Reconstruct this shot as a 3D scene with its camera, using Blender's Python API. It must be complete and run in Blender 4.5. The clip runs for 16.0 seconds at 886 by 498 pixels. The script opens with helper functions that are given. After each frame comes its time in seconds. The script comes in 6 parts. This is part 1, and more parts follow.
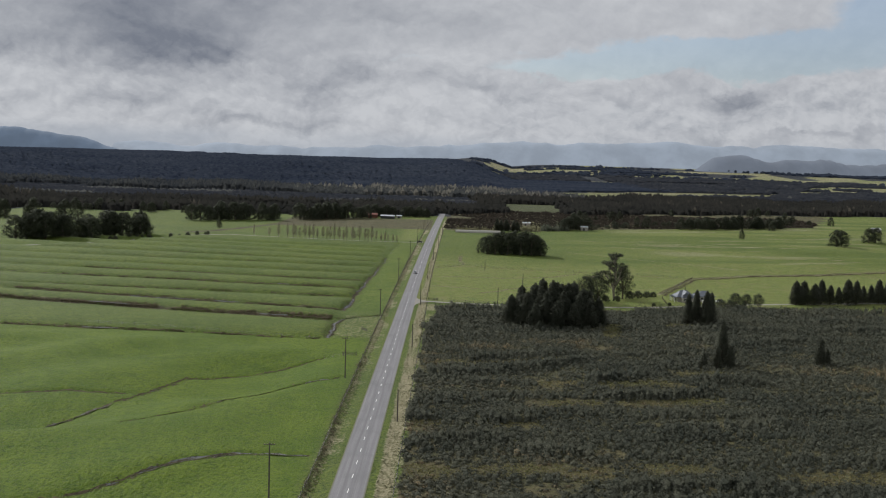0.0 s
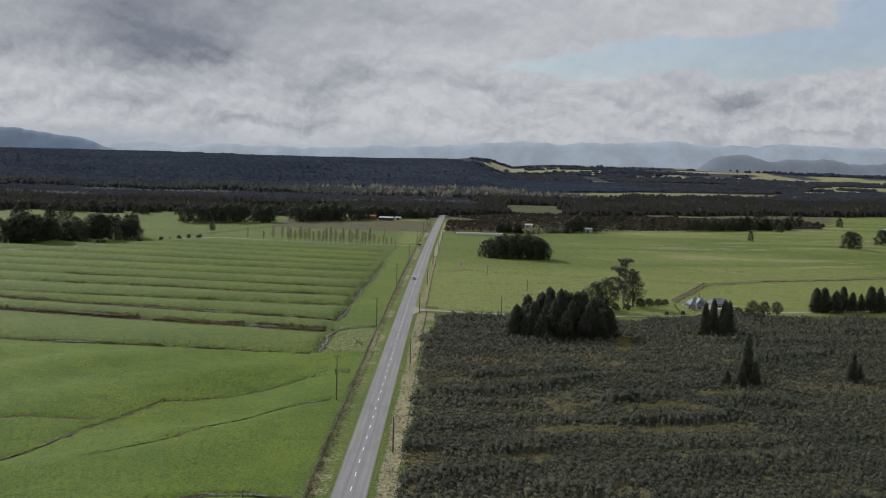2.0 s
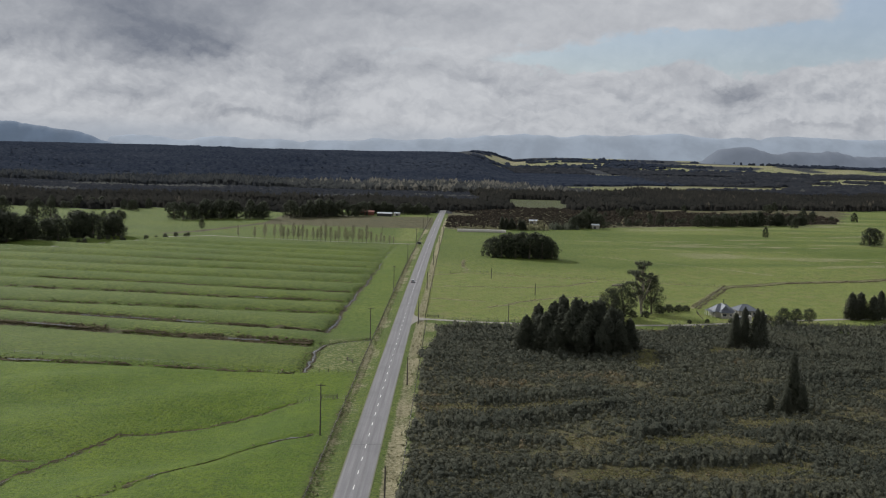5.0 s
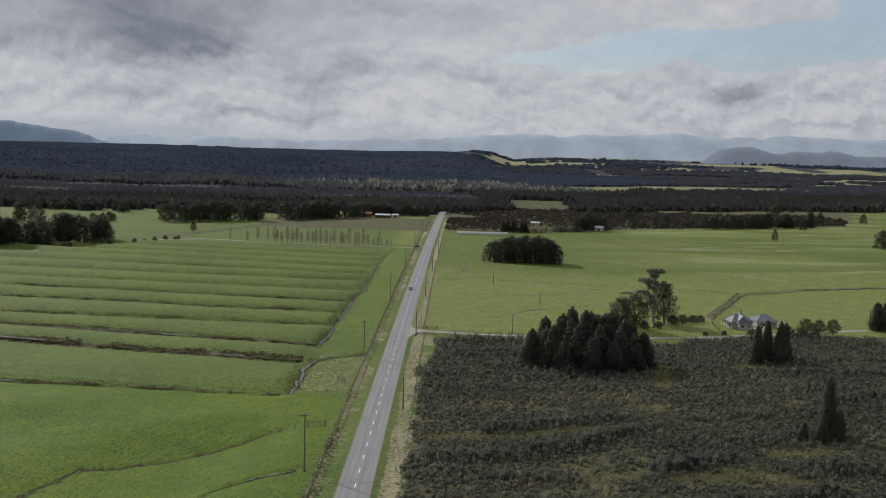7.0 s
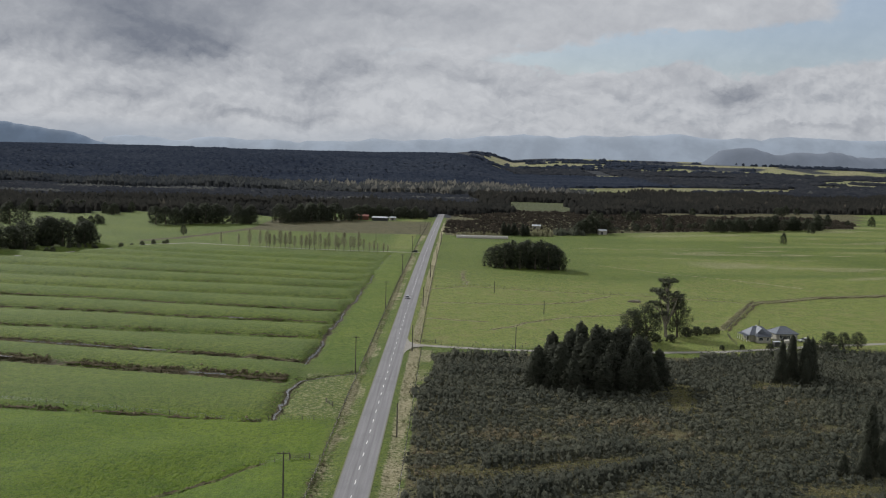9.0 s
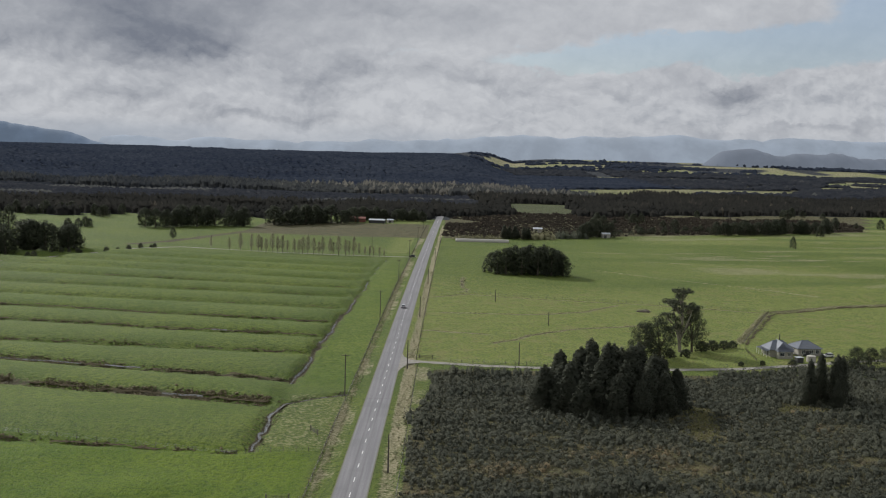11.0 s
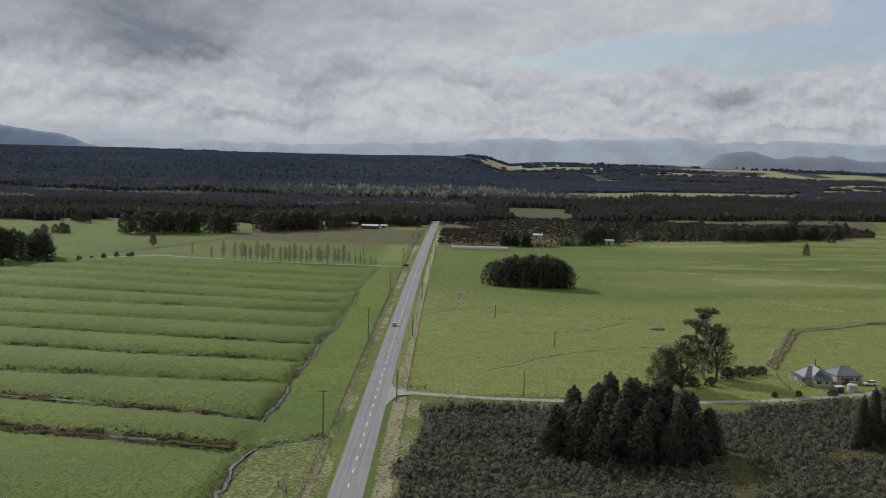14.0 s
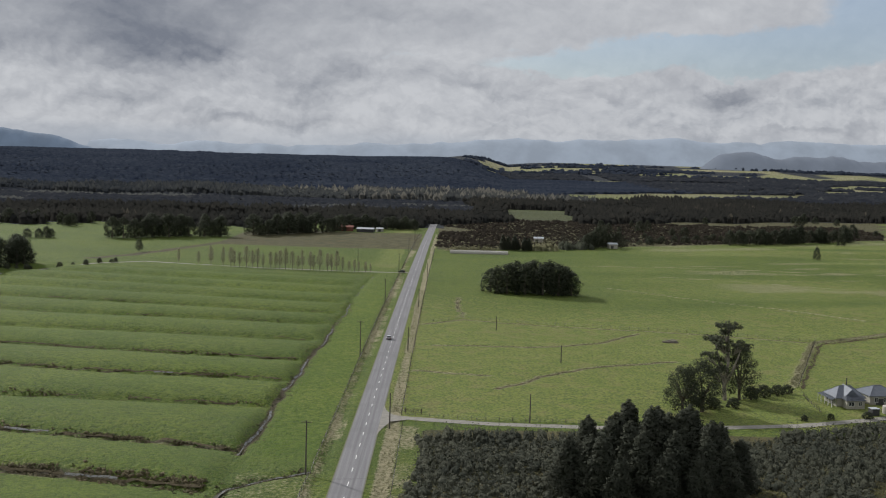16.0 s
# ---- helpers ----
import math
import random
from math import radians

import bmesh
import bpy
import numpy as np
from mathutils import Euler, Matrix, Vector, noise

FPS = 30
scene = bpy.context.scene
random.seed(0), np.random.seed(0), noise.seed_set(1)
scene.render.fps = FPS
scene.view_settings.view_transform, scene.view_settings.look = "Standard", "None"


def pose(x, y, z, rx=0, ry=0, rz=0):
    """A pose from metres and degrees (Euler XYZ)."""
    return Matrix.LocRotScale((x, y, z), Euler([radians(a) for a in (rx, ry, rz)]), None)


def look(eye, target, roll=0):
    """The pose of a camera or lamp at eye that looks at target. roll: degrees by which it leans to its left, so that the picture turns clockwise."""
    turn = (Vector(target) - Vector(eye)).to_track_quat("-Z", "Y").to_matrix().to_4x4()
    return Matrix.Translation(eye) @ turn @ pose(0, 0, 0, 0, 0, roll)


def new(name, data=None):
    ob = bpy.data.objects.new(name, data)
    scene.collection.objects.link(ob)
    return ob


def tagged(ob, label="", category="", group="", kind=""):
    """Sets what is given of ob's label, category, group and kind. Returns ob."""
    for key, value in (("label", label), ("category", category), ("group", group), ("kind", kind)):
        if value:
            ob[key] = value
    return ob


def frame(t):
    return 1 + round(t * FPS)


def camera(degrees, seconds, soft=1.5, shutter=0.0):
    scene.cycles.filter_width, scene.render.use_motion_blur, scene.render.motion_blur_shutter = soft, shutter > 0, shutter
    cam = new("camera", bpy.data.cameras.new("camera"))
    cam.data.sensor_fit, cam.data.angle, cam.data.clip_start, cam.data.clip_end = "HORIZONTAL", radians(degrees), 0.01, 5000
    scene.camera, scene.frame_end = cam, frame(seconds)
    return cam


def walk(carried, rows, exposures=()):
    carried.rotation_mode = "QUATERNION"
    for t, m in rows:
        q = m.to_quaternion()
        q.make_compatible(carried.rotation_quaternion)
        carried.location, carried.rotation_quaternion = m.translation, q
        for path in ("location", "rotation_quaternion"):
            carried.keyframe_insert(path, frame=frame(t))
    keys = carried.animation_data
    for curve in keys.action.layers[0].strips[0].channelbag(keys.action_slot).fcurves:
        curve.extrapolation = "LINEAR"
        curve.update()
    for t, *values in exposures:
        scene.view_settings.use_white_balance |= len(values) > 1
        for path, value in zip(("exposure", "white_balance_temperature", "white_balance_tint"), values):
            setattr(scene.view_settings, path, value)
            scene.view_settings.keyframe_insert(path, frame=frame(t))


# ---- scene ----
cam = camera(46.0, 16.0, 1.1)
PATH = [
    (0, (19.584, -1.704, 68.421), (19.572, 0.288, 68.248), 1.8),
    (0.5, (19.513, 5.371, 68.436), (19.502, 7.364, 68.263), 1.8),
    (1, (19.42, 12.453, 68.456), (19.409, 14.446, 68.284), 1.8),
    (1.5, (19.308, 19.545, 68.483), (19.299, 21.537, 68.312), 1.7),
    (2, (19.202, 26.654, 68.521), (19.19, 28.647, 68.348), 1.7),
    (2.5, (19.096, 33.766, 68.566), (19.082, 35.759, 68.39), 1.7),
    (3, (18.992, 40.875, 68.616), (18.978, 42.866, 68.437), 1.7),
    (3.5, (18.904, 47.958, 68.664), (18.891, 49.95, 68.483), 1.7),
    (4, (18.832, 55.002, 68.719), (18.818, 56.993, 68.535), 1.6),
    (6.5, (18.503, 89.852, 69.244), (18.491, 91.843, 69.057), 1.6),
    (7, (18.47, 96.706, 69.274), (18.458, 98.697, 69.087), 1.6),
    (7.5, (18.457, 103.477, 69.283), (18.446, 105.468, 69.097), 1.6),
    (8, (18.465, 110.243, 69.289), (18.454, 112.234, 69.102), 1.7),
    (8.5, (18.466, 117.046, 69.301), (18.455, 119.038, 69.116), 1.5),
    (9, (18.485, 123.884, 69.317), (18.475, 125.875, 69.132), 1.6),
    (11.5, (18.787, 158.236, 69.536), (18.779, 160.228, 69.353), 1.7),
    (12, (18.832, 165.153, 69.554), (18.826, 167.145, 69.372), 1.7),
    (12.5, (18.883, 172.105, 69.569), (18.878, 174.097, 69.387), 1.7),
    (13, (18.943, 179.085, 69.582), (18.939, 181.077, 69.401), 1.7),
    (13.5, (19.006, 186.084, 69.595), (19.003, 188.075, 69.414), 1.8),
    (14, (19.053, 193.093, 69.606), (19.051, 195.085, 69.427), 1.7),
    (14.5, (19.06, 200.102, 69.613), (19.058, 202.094, 69.433), 1.7),
    (15, (19.045, 207.116, 69.618), (19.046, 209.108, 69.438), 1.7),
    (15.5, (19.04, 214.134, 69.624), (19.041, 216.126, 69.446), 1.7),
    (16, (19.048, 221.155, 69.629), (19.05, 223.148, 69.452), 1.6),
]
walk(cam, [(t, look(eye, target, roll)) for t, eye, target, roll in PATH], [(0.0, 0.0, 6150, 10), (16.0, 0.0, 6150, 10)])

# ---------------------------------------------------------------- world, sun, exposure
SUN_EL, SUN_AZ = radians(31), math.atan2(-0.74, 0.67)
world = bpy.data.worlds.new("sky_world")
scene.world = world
world.use_nodes = True
WT = world.node_tree
WT.nodes.clear()


class Nodes:
    """Short-hand for building node trees."""

    def __init__(self, tree):
        self.t = tree

    def n(self, kind, **props):
        node = self.t.nodes.new(kind)
        for key, value in props.items():
            if key == "operation":
                node.operation = value
            elif key == "data_type":
                node.data_type = value
            elif key == "blend_type":
                node.blend_type = value
            elif key == "noise_dimensions":
                node.noise_dimensions = value
            elif key == "attribute_name":
                node.attribute_name = value
            elif key == "sky_type":
                node.sky_type = value
        return node

    def put(self, value, socket):
        if hasattr(value, "is_output"):
            self.t.links.new(value, socket)
        else:
            socket.default_value = value

    def math(self, op, a, b=0.0, c=None, clamp=False):
        node = self.n("ShaderNodeMath", operation=op)
        node.use_clamp = clamp
        self.put(a, node.inputs[0])
        self.put(b, node.inputs[1])
        if c is not None:
            self.put(c, node.inputs[2])
        return node.outputs[0]

    def mix(self, fac, a, b, blend="MIX"):
        node = self.n("ShaderNodeMix", data_type="RGBA", blend_type=blend)
        self.put(fac, node.inputs[0])
        self.put(a if hasattr(a, "is_output") else (*a, 1.0)[:4], node.inputs[6])
        self.put(b if hasattr(b, "is_output") else (*b, 1.0)[:4], node.inputs[7])
        return node.outputs[2]

    def noise(self, vector, scale, detail=4.0, rough=0.55, warp=0.0):
        node = self.n("ShaderNodeTexNoise")
        if vector is not None:
            self.put(vector, node.inputs["Vector"])
        node.inputs["Scale"].default_value = scale
        node.inputs["Detail"].default_value = detail
        node.inputs["Roughness"].default_value = rough
        node.inputs["Distortion"].default_value = warp
        return node.outputs["Fac"]

    def ramp(self, fac, lo, hi, a=0.0, b=1.0, smooth=True):
        node = self.n("ShaderNodeMapRange")
        node.interpolation_type = "SMOOTHSTEP" if smooth else "LINEAR"
        self.put(fac, node.inputs[0])
        for i, v in enumerate((lo, hi, a, b)):
            node.inputs[i + 1].default_value = v
        return node.outputs[0]

    def combine(self, x, y, z):
        node = self.n("ShaderNodeCombineXYZ")
        for i, v in enumerate((x, y, z)):
            self.put(v, node.inputs[i])
        return node.outputs[0]


W = Nodes(WT)
w_out = WT.nodes.new("ShaderNodeOutputWorld")
w_bg = WT.nodes.new("ShaderNodeBackground")
w_sky = W.n("ShaderNodeTexSky", sky_type="NISHITA")
w_sky.sun_disc = False
w_sky.sun_elevation, w_sky.sun_rotation = SUN_EL, SUN_AZ % (2 * math.pi)
w_sky.air_density, w_sky.dust_density, w_sky.ozone_density = 1.0, 1.5, 1.0
w_tc = WT.nodes.new("ShaderNodeTexCoord")
w_sep = WT.nodes.new("ShaderNodeSeparateXYZ")
WT.links.new(w_tc.outputs["Generated"], w_sep.inputs[0])
az = W.math("ARCTAN2", w_sep.outputs[0], w_sep.outputs[1])
el = W.math("ARCSINE", w_sep.outputs[2])


# cloud forms flatten towards the horizon, and their outlines are ragged
w_el = W.math("MULTIPLY", el, 1.5)
w_vec = W.combine(az, w_el, 0.37)
w_far = W.combine(az, w_el, 5.2)
w_rx = W.math("ADD", W.math("MULTIPLY", W.math("SUBTRACT", W.noise(w_vec, 9.0, 6.0, 0.58), 0.5), 0.13), 0.0)
w_ry = W.math("ADD", W.math("MULTIPLY", W.math("SUBTRACT", W.noise(w_far, 15.0, 7.0, 0.62), 0.5), 0.055), 0.0)
w_azr = W.math("ADD", az, w_rx)
w_elr = W.math("ADD", el, w_ry)
w_big = W.noise(w_vec, 7.0, 7.0, 0.52, 0.1)
w_mid = W.noise(w_vec, 20.0, 8.0, 0.58, 0.2)
w_str = W.noise(W.combine(W.math("MULTIPLY", az, 0.7), W.math("MULTIPLY", el, 3.4), 4.1), 10.0, 8.0, 0.6, 0.2)


def w_blob(a, e, sa, se, k):
    """A ragged soft bump in azimuth and elevation, k at its middle."""
    p = W.math("POWER", W.math("DIVIDE", W.math("SUBTRACT", w_azr, a), sa), 2.0)
    q = W.math("POWER", W.math("DIVIDE", W.math("SUBTRACT", w_elr, e), se), 2.0)
    return W.math("MULTIPLY", W.math("EXPONENT", W.math("MULTIPLY", W.math("ADD", p, q), -1.0)), k)


def w_sum(rows):
    total = w_blob(*rows[0])
    for row in rows[1:]:
        total = W.math("ADD", total, w_blob(*row))
    return total


def w_puff(dx, dy):
    """Heaped cloud forms: rounded cells, warped and broken up."""
    vec = W.combine(W.math("ADD", W.math("ADD", az, W.math("MULTIPLY", w_rx, 0.5)), dx), W.math("ADD", W.math("ADD", w_el, W.math("MULTIPLY", w_ry, 0.8)), dy), 0.2)
    node = W.n("ShaderNodeTexVoronoi")
    node.feature = "SMOOTH_F1"
    node.normalize = True
    W.put(vec, node.inputs["Vector"])
    node.inputs["Scale"].default_value = 21.0
    node.inputs["Detail"].default_value = 3.5
    node.inputs["Roughness"].default_value = 0.6
    node.inputs["Lacunarity"].default_value = 2.2
    node.inputs["Smoothness"].default_value = 0.4
    return node.outputs["Distance"]


w_p0 = w_puff(0.0, 0.0)
# light falls on the upper left of each heap
w_top = W.math("SUBTRACT", w_puff(-0.004, 0.011), w_p0)
# open blue sky
w_gap = w_sum([(0.10, 0.088, 0.075, 0.010, 0.8), (0.20, 0.099, 0.09, 0.015, 1.2), (0.33, 0.106, 0.09, 0.018, 1.2), (0.41, 0.138, 0.06, 0.032, 1.25), (0.30, 0.088, 0.05, 0.010, 0.7), (-0.03, 0.092, 0.03, 0.006, 0.5)])
w_gap = W.math("ADD", w_gap, W.math("MULTIPLY", W.math("SUBTRACT", w_str, 0.5), 1.0))
w_cover = W.ramp(w_gap, 0.34, 0.80, 1.0, 0.38)
# grey undersides
w_dark = w_sum([(-0.265, 0.096, 0.105, 0.030, 1.05), (-0.29, 0.145, 0.19, 0.030, 0.75), (-0.41, 0.088, 0.05, 0.018, 0.40), (-0.125, 0.058, 0.024, 0.018, 0.60), (-0.095, 0.080, 0.030, 0.010, 0.45), (-0.18, 0.028, 0.075, 0.006, 0.50),
                (-0.32, 0.046, 0.040, 0.007, 0.40), (-0.24, 0.044, 0.024, 0.006, 0.35), (0.03, 0.070, 0.035, 0.008, 0.35), (0.262, 0.063, 0.024, 0.010, 0.80), (0.17, 0.044, 0.018, 0.013, 0.35), (-0.04, 0.128, 0.10, 0.016, 0.30), (0.33, 0.034, 0.07, 0.006, 0.30), (0.28, 0.09, 0.30, 0.11, 0.14)])
w_dark = W.math("ADD", w_dark, W.math("MULTIPLY", W.math("SUBTRACT", w_big, 0.52), 0.55))
w_dark = W.math("ADD", w_dark, W.math("MULTIPLY", W.math("SUBTRACT", w_mid, 0.5), 0.5))
w_low = W.ramp(el, 0.060, 0.120, 1.0, 0.45)
w_dark = W.math("ADD", w_dark, W.math("MULTIPLY", W.math("MULTIPLY", W.math("SUBTRACT", w_p0, 0.34), w_low), 0.55))
w_dark = W.math("ADD", w_dark, W.math("MULTIPLY", W.math("MULTIPLY", w_top, w_low), -1.9))
w_shade = W.ramp(w_dark, -0.22, 1.12, 0.0, 1.0, False)
w_cloud = W.mix(w_shade, (0.565, 0.562, 0.560), (0.190, 0.203, 0.235))
w_blue = W.mix(1.0, w_sky.outputs[0], (0.088, 0.093, 0.103), "MULTIPLY")
w_all = W.mix(w_cover, w_blue, w_cloud)
# heaped clouds with firm bright tops before the blue
w_heap = w_sum([(0.155, 0.046, 0.034, 0.017, 1.0), (0.315, 0.050, 0.034, 0.016, 1.0), (0.37, 0.060, 0.034, 0.021, 1.1), (0.43, 0.058, 0.04, 0.020, 1.0), (0.23, 0.034, 0.06, 0.013, 0.9), (0.08, 0.032, 0.06, 0.012, 0.8)])
w_heap = W.math("ADD", w_heap, W.math("MULTIPLY", W.math("SUBTRACT", w_p0, 0.38), -0.7))
w_body = W.mix(W.ramp(W.math("ADD", W.math("MULTIPLY", w_top, -3.0), W.math("MULTIPLY", w_heap, 0.20)), -0.25, 1.0), (0.555, 0.552, 0.550), (0.310, 0.322, 0.345))
w_all = W.mix(W.ramp(w_heap, 0.46, 0.64, 0.0, 0.9), w_all, w_body)
# thin grey-blue haze along the horizon
w_haze = W.ramp(el, 0.006, 0.028, 1.0, 0.0)
w_haze = W.math("MULTIPLY", w_haze, W.ramp(w_str, 0.35, 0.65, 0.35, 0.85))
w_all = W.mix(w_haze, w_all, (0.36, 0.385, 0.42))
WT.links.new(w_all, w_bg.inputs[0])
w_bg.inputs[1].default_value = 1.0
WT.links.new(w_bg.outputs[0], w_out.inputs[0])

sun_data = bpy.data.lights.new("sun", "SUN")
sun_data.energy, sun_data.angle, sun_data.color = 3.4, radians(0.6), (1.0, 0.95, 0.87)
sun = new("sun", sun_data)
s_dir = Vector((math.sin(SUN_AZ) * math.cos(SUN_EL), math.cos(SUN_AZ) * math.cos(SUN_EL), math.sin(SUN_EL)))
sun.matrix_world = look(s_dir * 300, (0, 0, 0))
scene.view_settings.exposure = 0.0

# ---------------------------------------------------------------- materials


def material(name):
    mat = bpy.data.materials.new(name)
    mat.use_nodes = True
    return mat, Nodes(mat.node_tree), mat.node_tree.nodes["Principled BSDF"]


def plain(name, color, rough=0.7, metal=0.0, vary=0.25, scale=1.5, bump=0.0):
    """A surface with stains at one scale and grain at a finer one."""
    mat, N, bsdf = material(name)
    pos = N.n("ShaderNodeNewGeometry").outputs["Position"]
    a = N.noise(pos, scale, 4.0, 0.6)
    b = N.noise(pos, scale * 9.0, 3.0, 0.6)
    f = N.math("ADD", N.math("MULTIPLY", a, 0.65), N.math("MULTIPLY", b, 0.35))
    lo = tuple(c * (1 - vary) for c in color)
    hi = tuple(min(1, c * (1 + vary)) for c in color)
    N.put(N.mix(N.ramp(f, 0.3, 0.7), lo, hi), bsdf.inputs["Base Color"])
    bsdf.inputs["Roughness"].default_value = rough
    bsdf.inputs["Metallic"].default_value = metal
    if bump:
        bn = N.n("ShaderNodeBump")
        bn.inputs["Strength"].default_value = bump
        N.put(b, bn.inputs["Height"])
        N.put(bn.outputs[0], bsdf.inputs["Normal"])
    return mat


def foliage(name, dark, light, dry=None, through_light=0.25, leafy=0.5, grainy=0.4):
    """Leaves: hue by plant, by leaf and by a slow drift over the ground."""
    mat, N, bsdf = material(name)
    tint = N.n("ShaderNodeAttribute", attribute_name="tint").outputs["Fac"]
    geo = N.n("ShaderNodeNewGeometry")
    isl = geo.outputs["Random Per Island"]
    slow = N.noise(geo.outputs["Position"], 0.045, 3.0)
    f = N.math("ADD", N.math("MULTIPLY", tint, 0.45), N.math("MULTIPLY", isl, leafy))
    f = N.math("ADD", f, N.math("MULTIPLY", N.math("SUBTRACT", slow, 0.5), 0.6), clamp=True)
    col = N.mix(f, dark, light)
    if dry:
        col = N.mix(N.ramp(N.math("ADD", tint, N.math("MULTIPLY", isl, 0.22)), 0.86, 1.15), col, dry)
    grain = N.noise(geo.outputs["Position"], 2.2, 5.0, 0.75)
    col = N.mix(N.ramp(grain, 0.36, 0.56, grainy, 0.0), col, tuple(c * 0.35 for c in dark))
    bn = N.n("ShaderNodeBump")
    bn.inputs["Strength"].default_value = min(0.8, 2.0 * grainy)
    bn.inputs["Distance"].default_value = 0.35
    N.put(grain, bn.inputs["Height"])
    N.put(bn.outputs[0], bsdf.inputs["Normal"])
    N.put(col, bsdf.inputs["Base Color"])
    bsdf.inputs["Roughness"].default_value = 0.8
    bsdf.inputs["Specular IOR Level"].default_value = 0.15 if grainy > 0.12 else 0.0
    trans = N.n("ShaderNodeBsdfTranslucent")
    N.put(col, trans.inputs[0])
    mixer = N.n("ShaderNodeMixShader")
    mixer.inputs[0].default_value = through_light
    N.t.links.new(bsdf.outputs[0], mixer.inputs[1])
    N.t.links.new(trans.outputs[0], mixer.inputs[2])
    N.t.links.new(mixer.outputs[0], N.t.nodes["Material Output"].inputs[0])
    return mat


def ground_material():
    mat, N, bsdf = material("ground_surface")
    pos = N.n("ShaderNodeNewGeometry").outputs["Position"]
    att = {k: N.n("ShaderNodeAttribute", attribute_name=k).outputs["Fac"] for k in ("mud", "rough", "scrub", "wood", "pale", "lush")}
    n_slow = N.noise(pos, 0.018, 4.0, 0.6)
    n_mid = N.noise(pos, 0.14, 5.0, 0.62)
    n_fine = N.noise(pos, 1.1, 6.0, 0.7)
    sep = N.n("ShaderNodeSeparateXYZ")
    N.put(pos, sep.inputs[0])
    drift = N.combine(N.math("MULTIPLY", sep.outputs[0], 0.25), sep.outputs[1], 0.0)
    n_streak = N.noise(drift, 0.16, 4.0, 0.6)
    n_blade = N.noise(pos, 2.6, 4.0, 0.75)
    n_hum = N.noise(pos, 0.55, 4.0, 0.65)
    grass = N.mix(N.ramp(n_slow, 0.35, 0.65), (0.070, 0.116, 0.014), (0.122, 0.168, 0.020))
    grass = N.mix(N.ramp(n_mid, 0.42, 0.72, 0.0, 0.4), grass, (0.150, 0.166, 0.034))
    grass = N.mix(N.ramp(n_streak, 0.48, 0.72, 0.0, 0.5), grass, (0.066, 0.108, 0.022))
    grass = N.mix(N.ramp(n_hum, 0.38, 0.54, 0.8, 0.0), grass, (0.050, 0.084, 0.016))
    grass = N.mix(N.ramp(n_fine, 0.38, 0.54, 0.85, 0.0), grass, (0.046, 0.076, 0.016))
    grass = N.mix(N.ramp(n_blade, 0.48, 0.62, 0.0, 0.75), grass, (0.170, 0.190, 0.050))
    lush = N.mix(N.ramp(N.math("ADD", N.math("MULTIPLY", n_mid, 0.5), N.math("MULTIPLY", n_slow, 0.5)), 0.38, 0.62), (0.074, 0.132, 0.004), (0.122, 0.180, 0.008))
    lush = N.mix(N.ramp(n_hum, 0.38, 0.54, 0.32, 0.0), lush, (0.046, 0.086, 0.008))
    lush = N.mix(N.ramp(n_fine, 0.38, 0.54, 0.7, 0.0), lush, (0.040, 0.076, 0.007))
    lush = N.mix(N.ramp(n_blade, 0.48, 0.62, 0.0, 0.6), lush, (0.140, 0.172, 0.030))
    grass = N.mix(att["lush"], grass, lush)
    pale = N.mix(N.ramp(n_mid, 0.30, 0.70), (0.158, 0.208, 0.038), (0.226, 0.250, 0.060))
    pale = N.mix(N.ramp(n_hum, 0.38, 0.54, 0.5, 0.0), pale, (0.100, 0.132, 0.030))
    pale = N.mix(N.ramp(n_fine, 0.38, 0.55, 0.85, 0.0), pale, (0.080, 0.105, 0.034))
    pale = N.mix(N.ramp(n_blade, 0.50, 0.68, 0.0, 0.4), pale, (0.225, 0.215, 0.085))
    pale = N.mix(N.ramp(N.math("ADD", N.math("MULTIPLY", n_slow, 0.4), N.math("MULTIPLY", n_mid, 0.6)), 0.50, 0.62, 0.0, 0.42), pale, (0.200, 0.176, 0.076))
    col = N.mix(N.ramp(N.math("ADD", att["pale"], N.math("MULTIPLY", N.math("SUBTRACT", n_hum, 0.5), 0.9)), 0.25, 0.85), grass, pale)
    straw = N.mix(N.ramp(n_fine, 0.32, 0.62), (0.165, 0.158, 0.078), (0.330, 0.295, 0.185))
    col = N.mix(N.ramp(N.math("ADD", att["rough"], N.math("MULTIPLY", N.math("SUBTRACT", n_fine, 0.5), 1.1)), 0.35, 0.70), col, straw)
    floor_c = N.mix(N.ramp(n_mid, 0.38, 0.62), (0.048, 0.049, 0.024), (0.105, 0.088, 0.044))
    floor_c = N.mix(N.ramp(n_fine, 0.42, 0.66, 0.0, 0.7), floor_c, (0.135, 0.135, 0.050))
    col = N.mix(N.ramp(att["scrub"], 0.3, 0.7), col, floor_c)
    # Forest floor; the blue of distance haze is painted into its dark colour
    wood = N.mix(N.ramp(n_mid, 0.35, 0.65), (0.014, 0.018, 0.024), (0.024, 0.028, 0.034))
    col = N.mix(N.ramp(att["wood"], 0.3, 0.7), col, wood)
    mud = N.mix(N.ramp(n_fine, 0.35, 0.65), (0.040, 0.034, 0.021), (0.115, 0.096, 0.056))
    col = N.mix(N.ramp(N.math("ADD", att["mud"], N.math("MULTIPLY", N.math("SUBTRACT", n_fine, 0.5), 1.3)), 0.40, 0.75), col, mud)
    N.put(col, bsdf.inputs["Base Color"])
    bsdf.inputs["Roughness"].default_value = 0.85
    bsdf.inputs["Specular IOR Level"].default_value = 0.2
    bn = N.n("ShaderNodeBump")
    bn.inputs["Strength"].default_value = 1.0
    bn.inputs["Distance"].default_value = 0.45
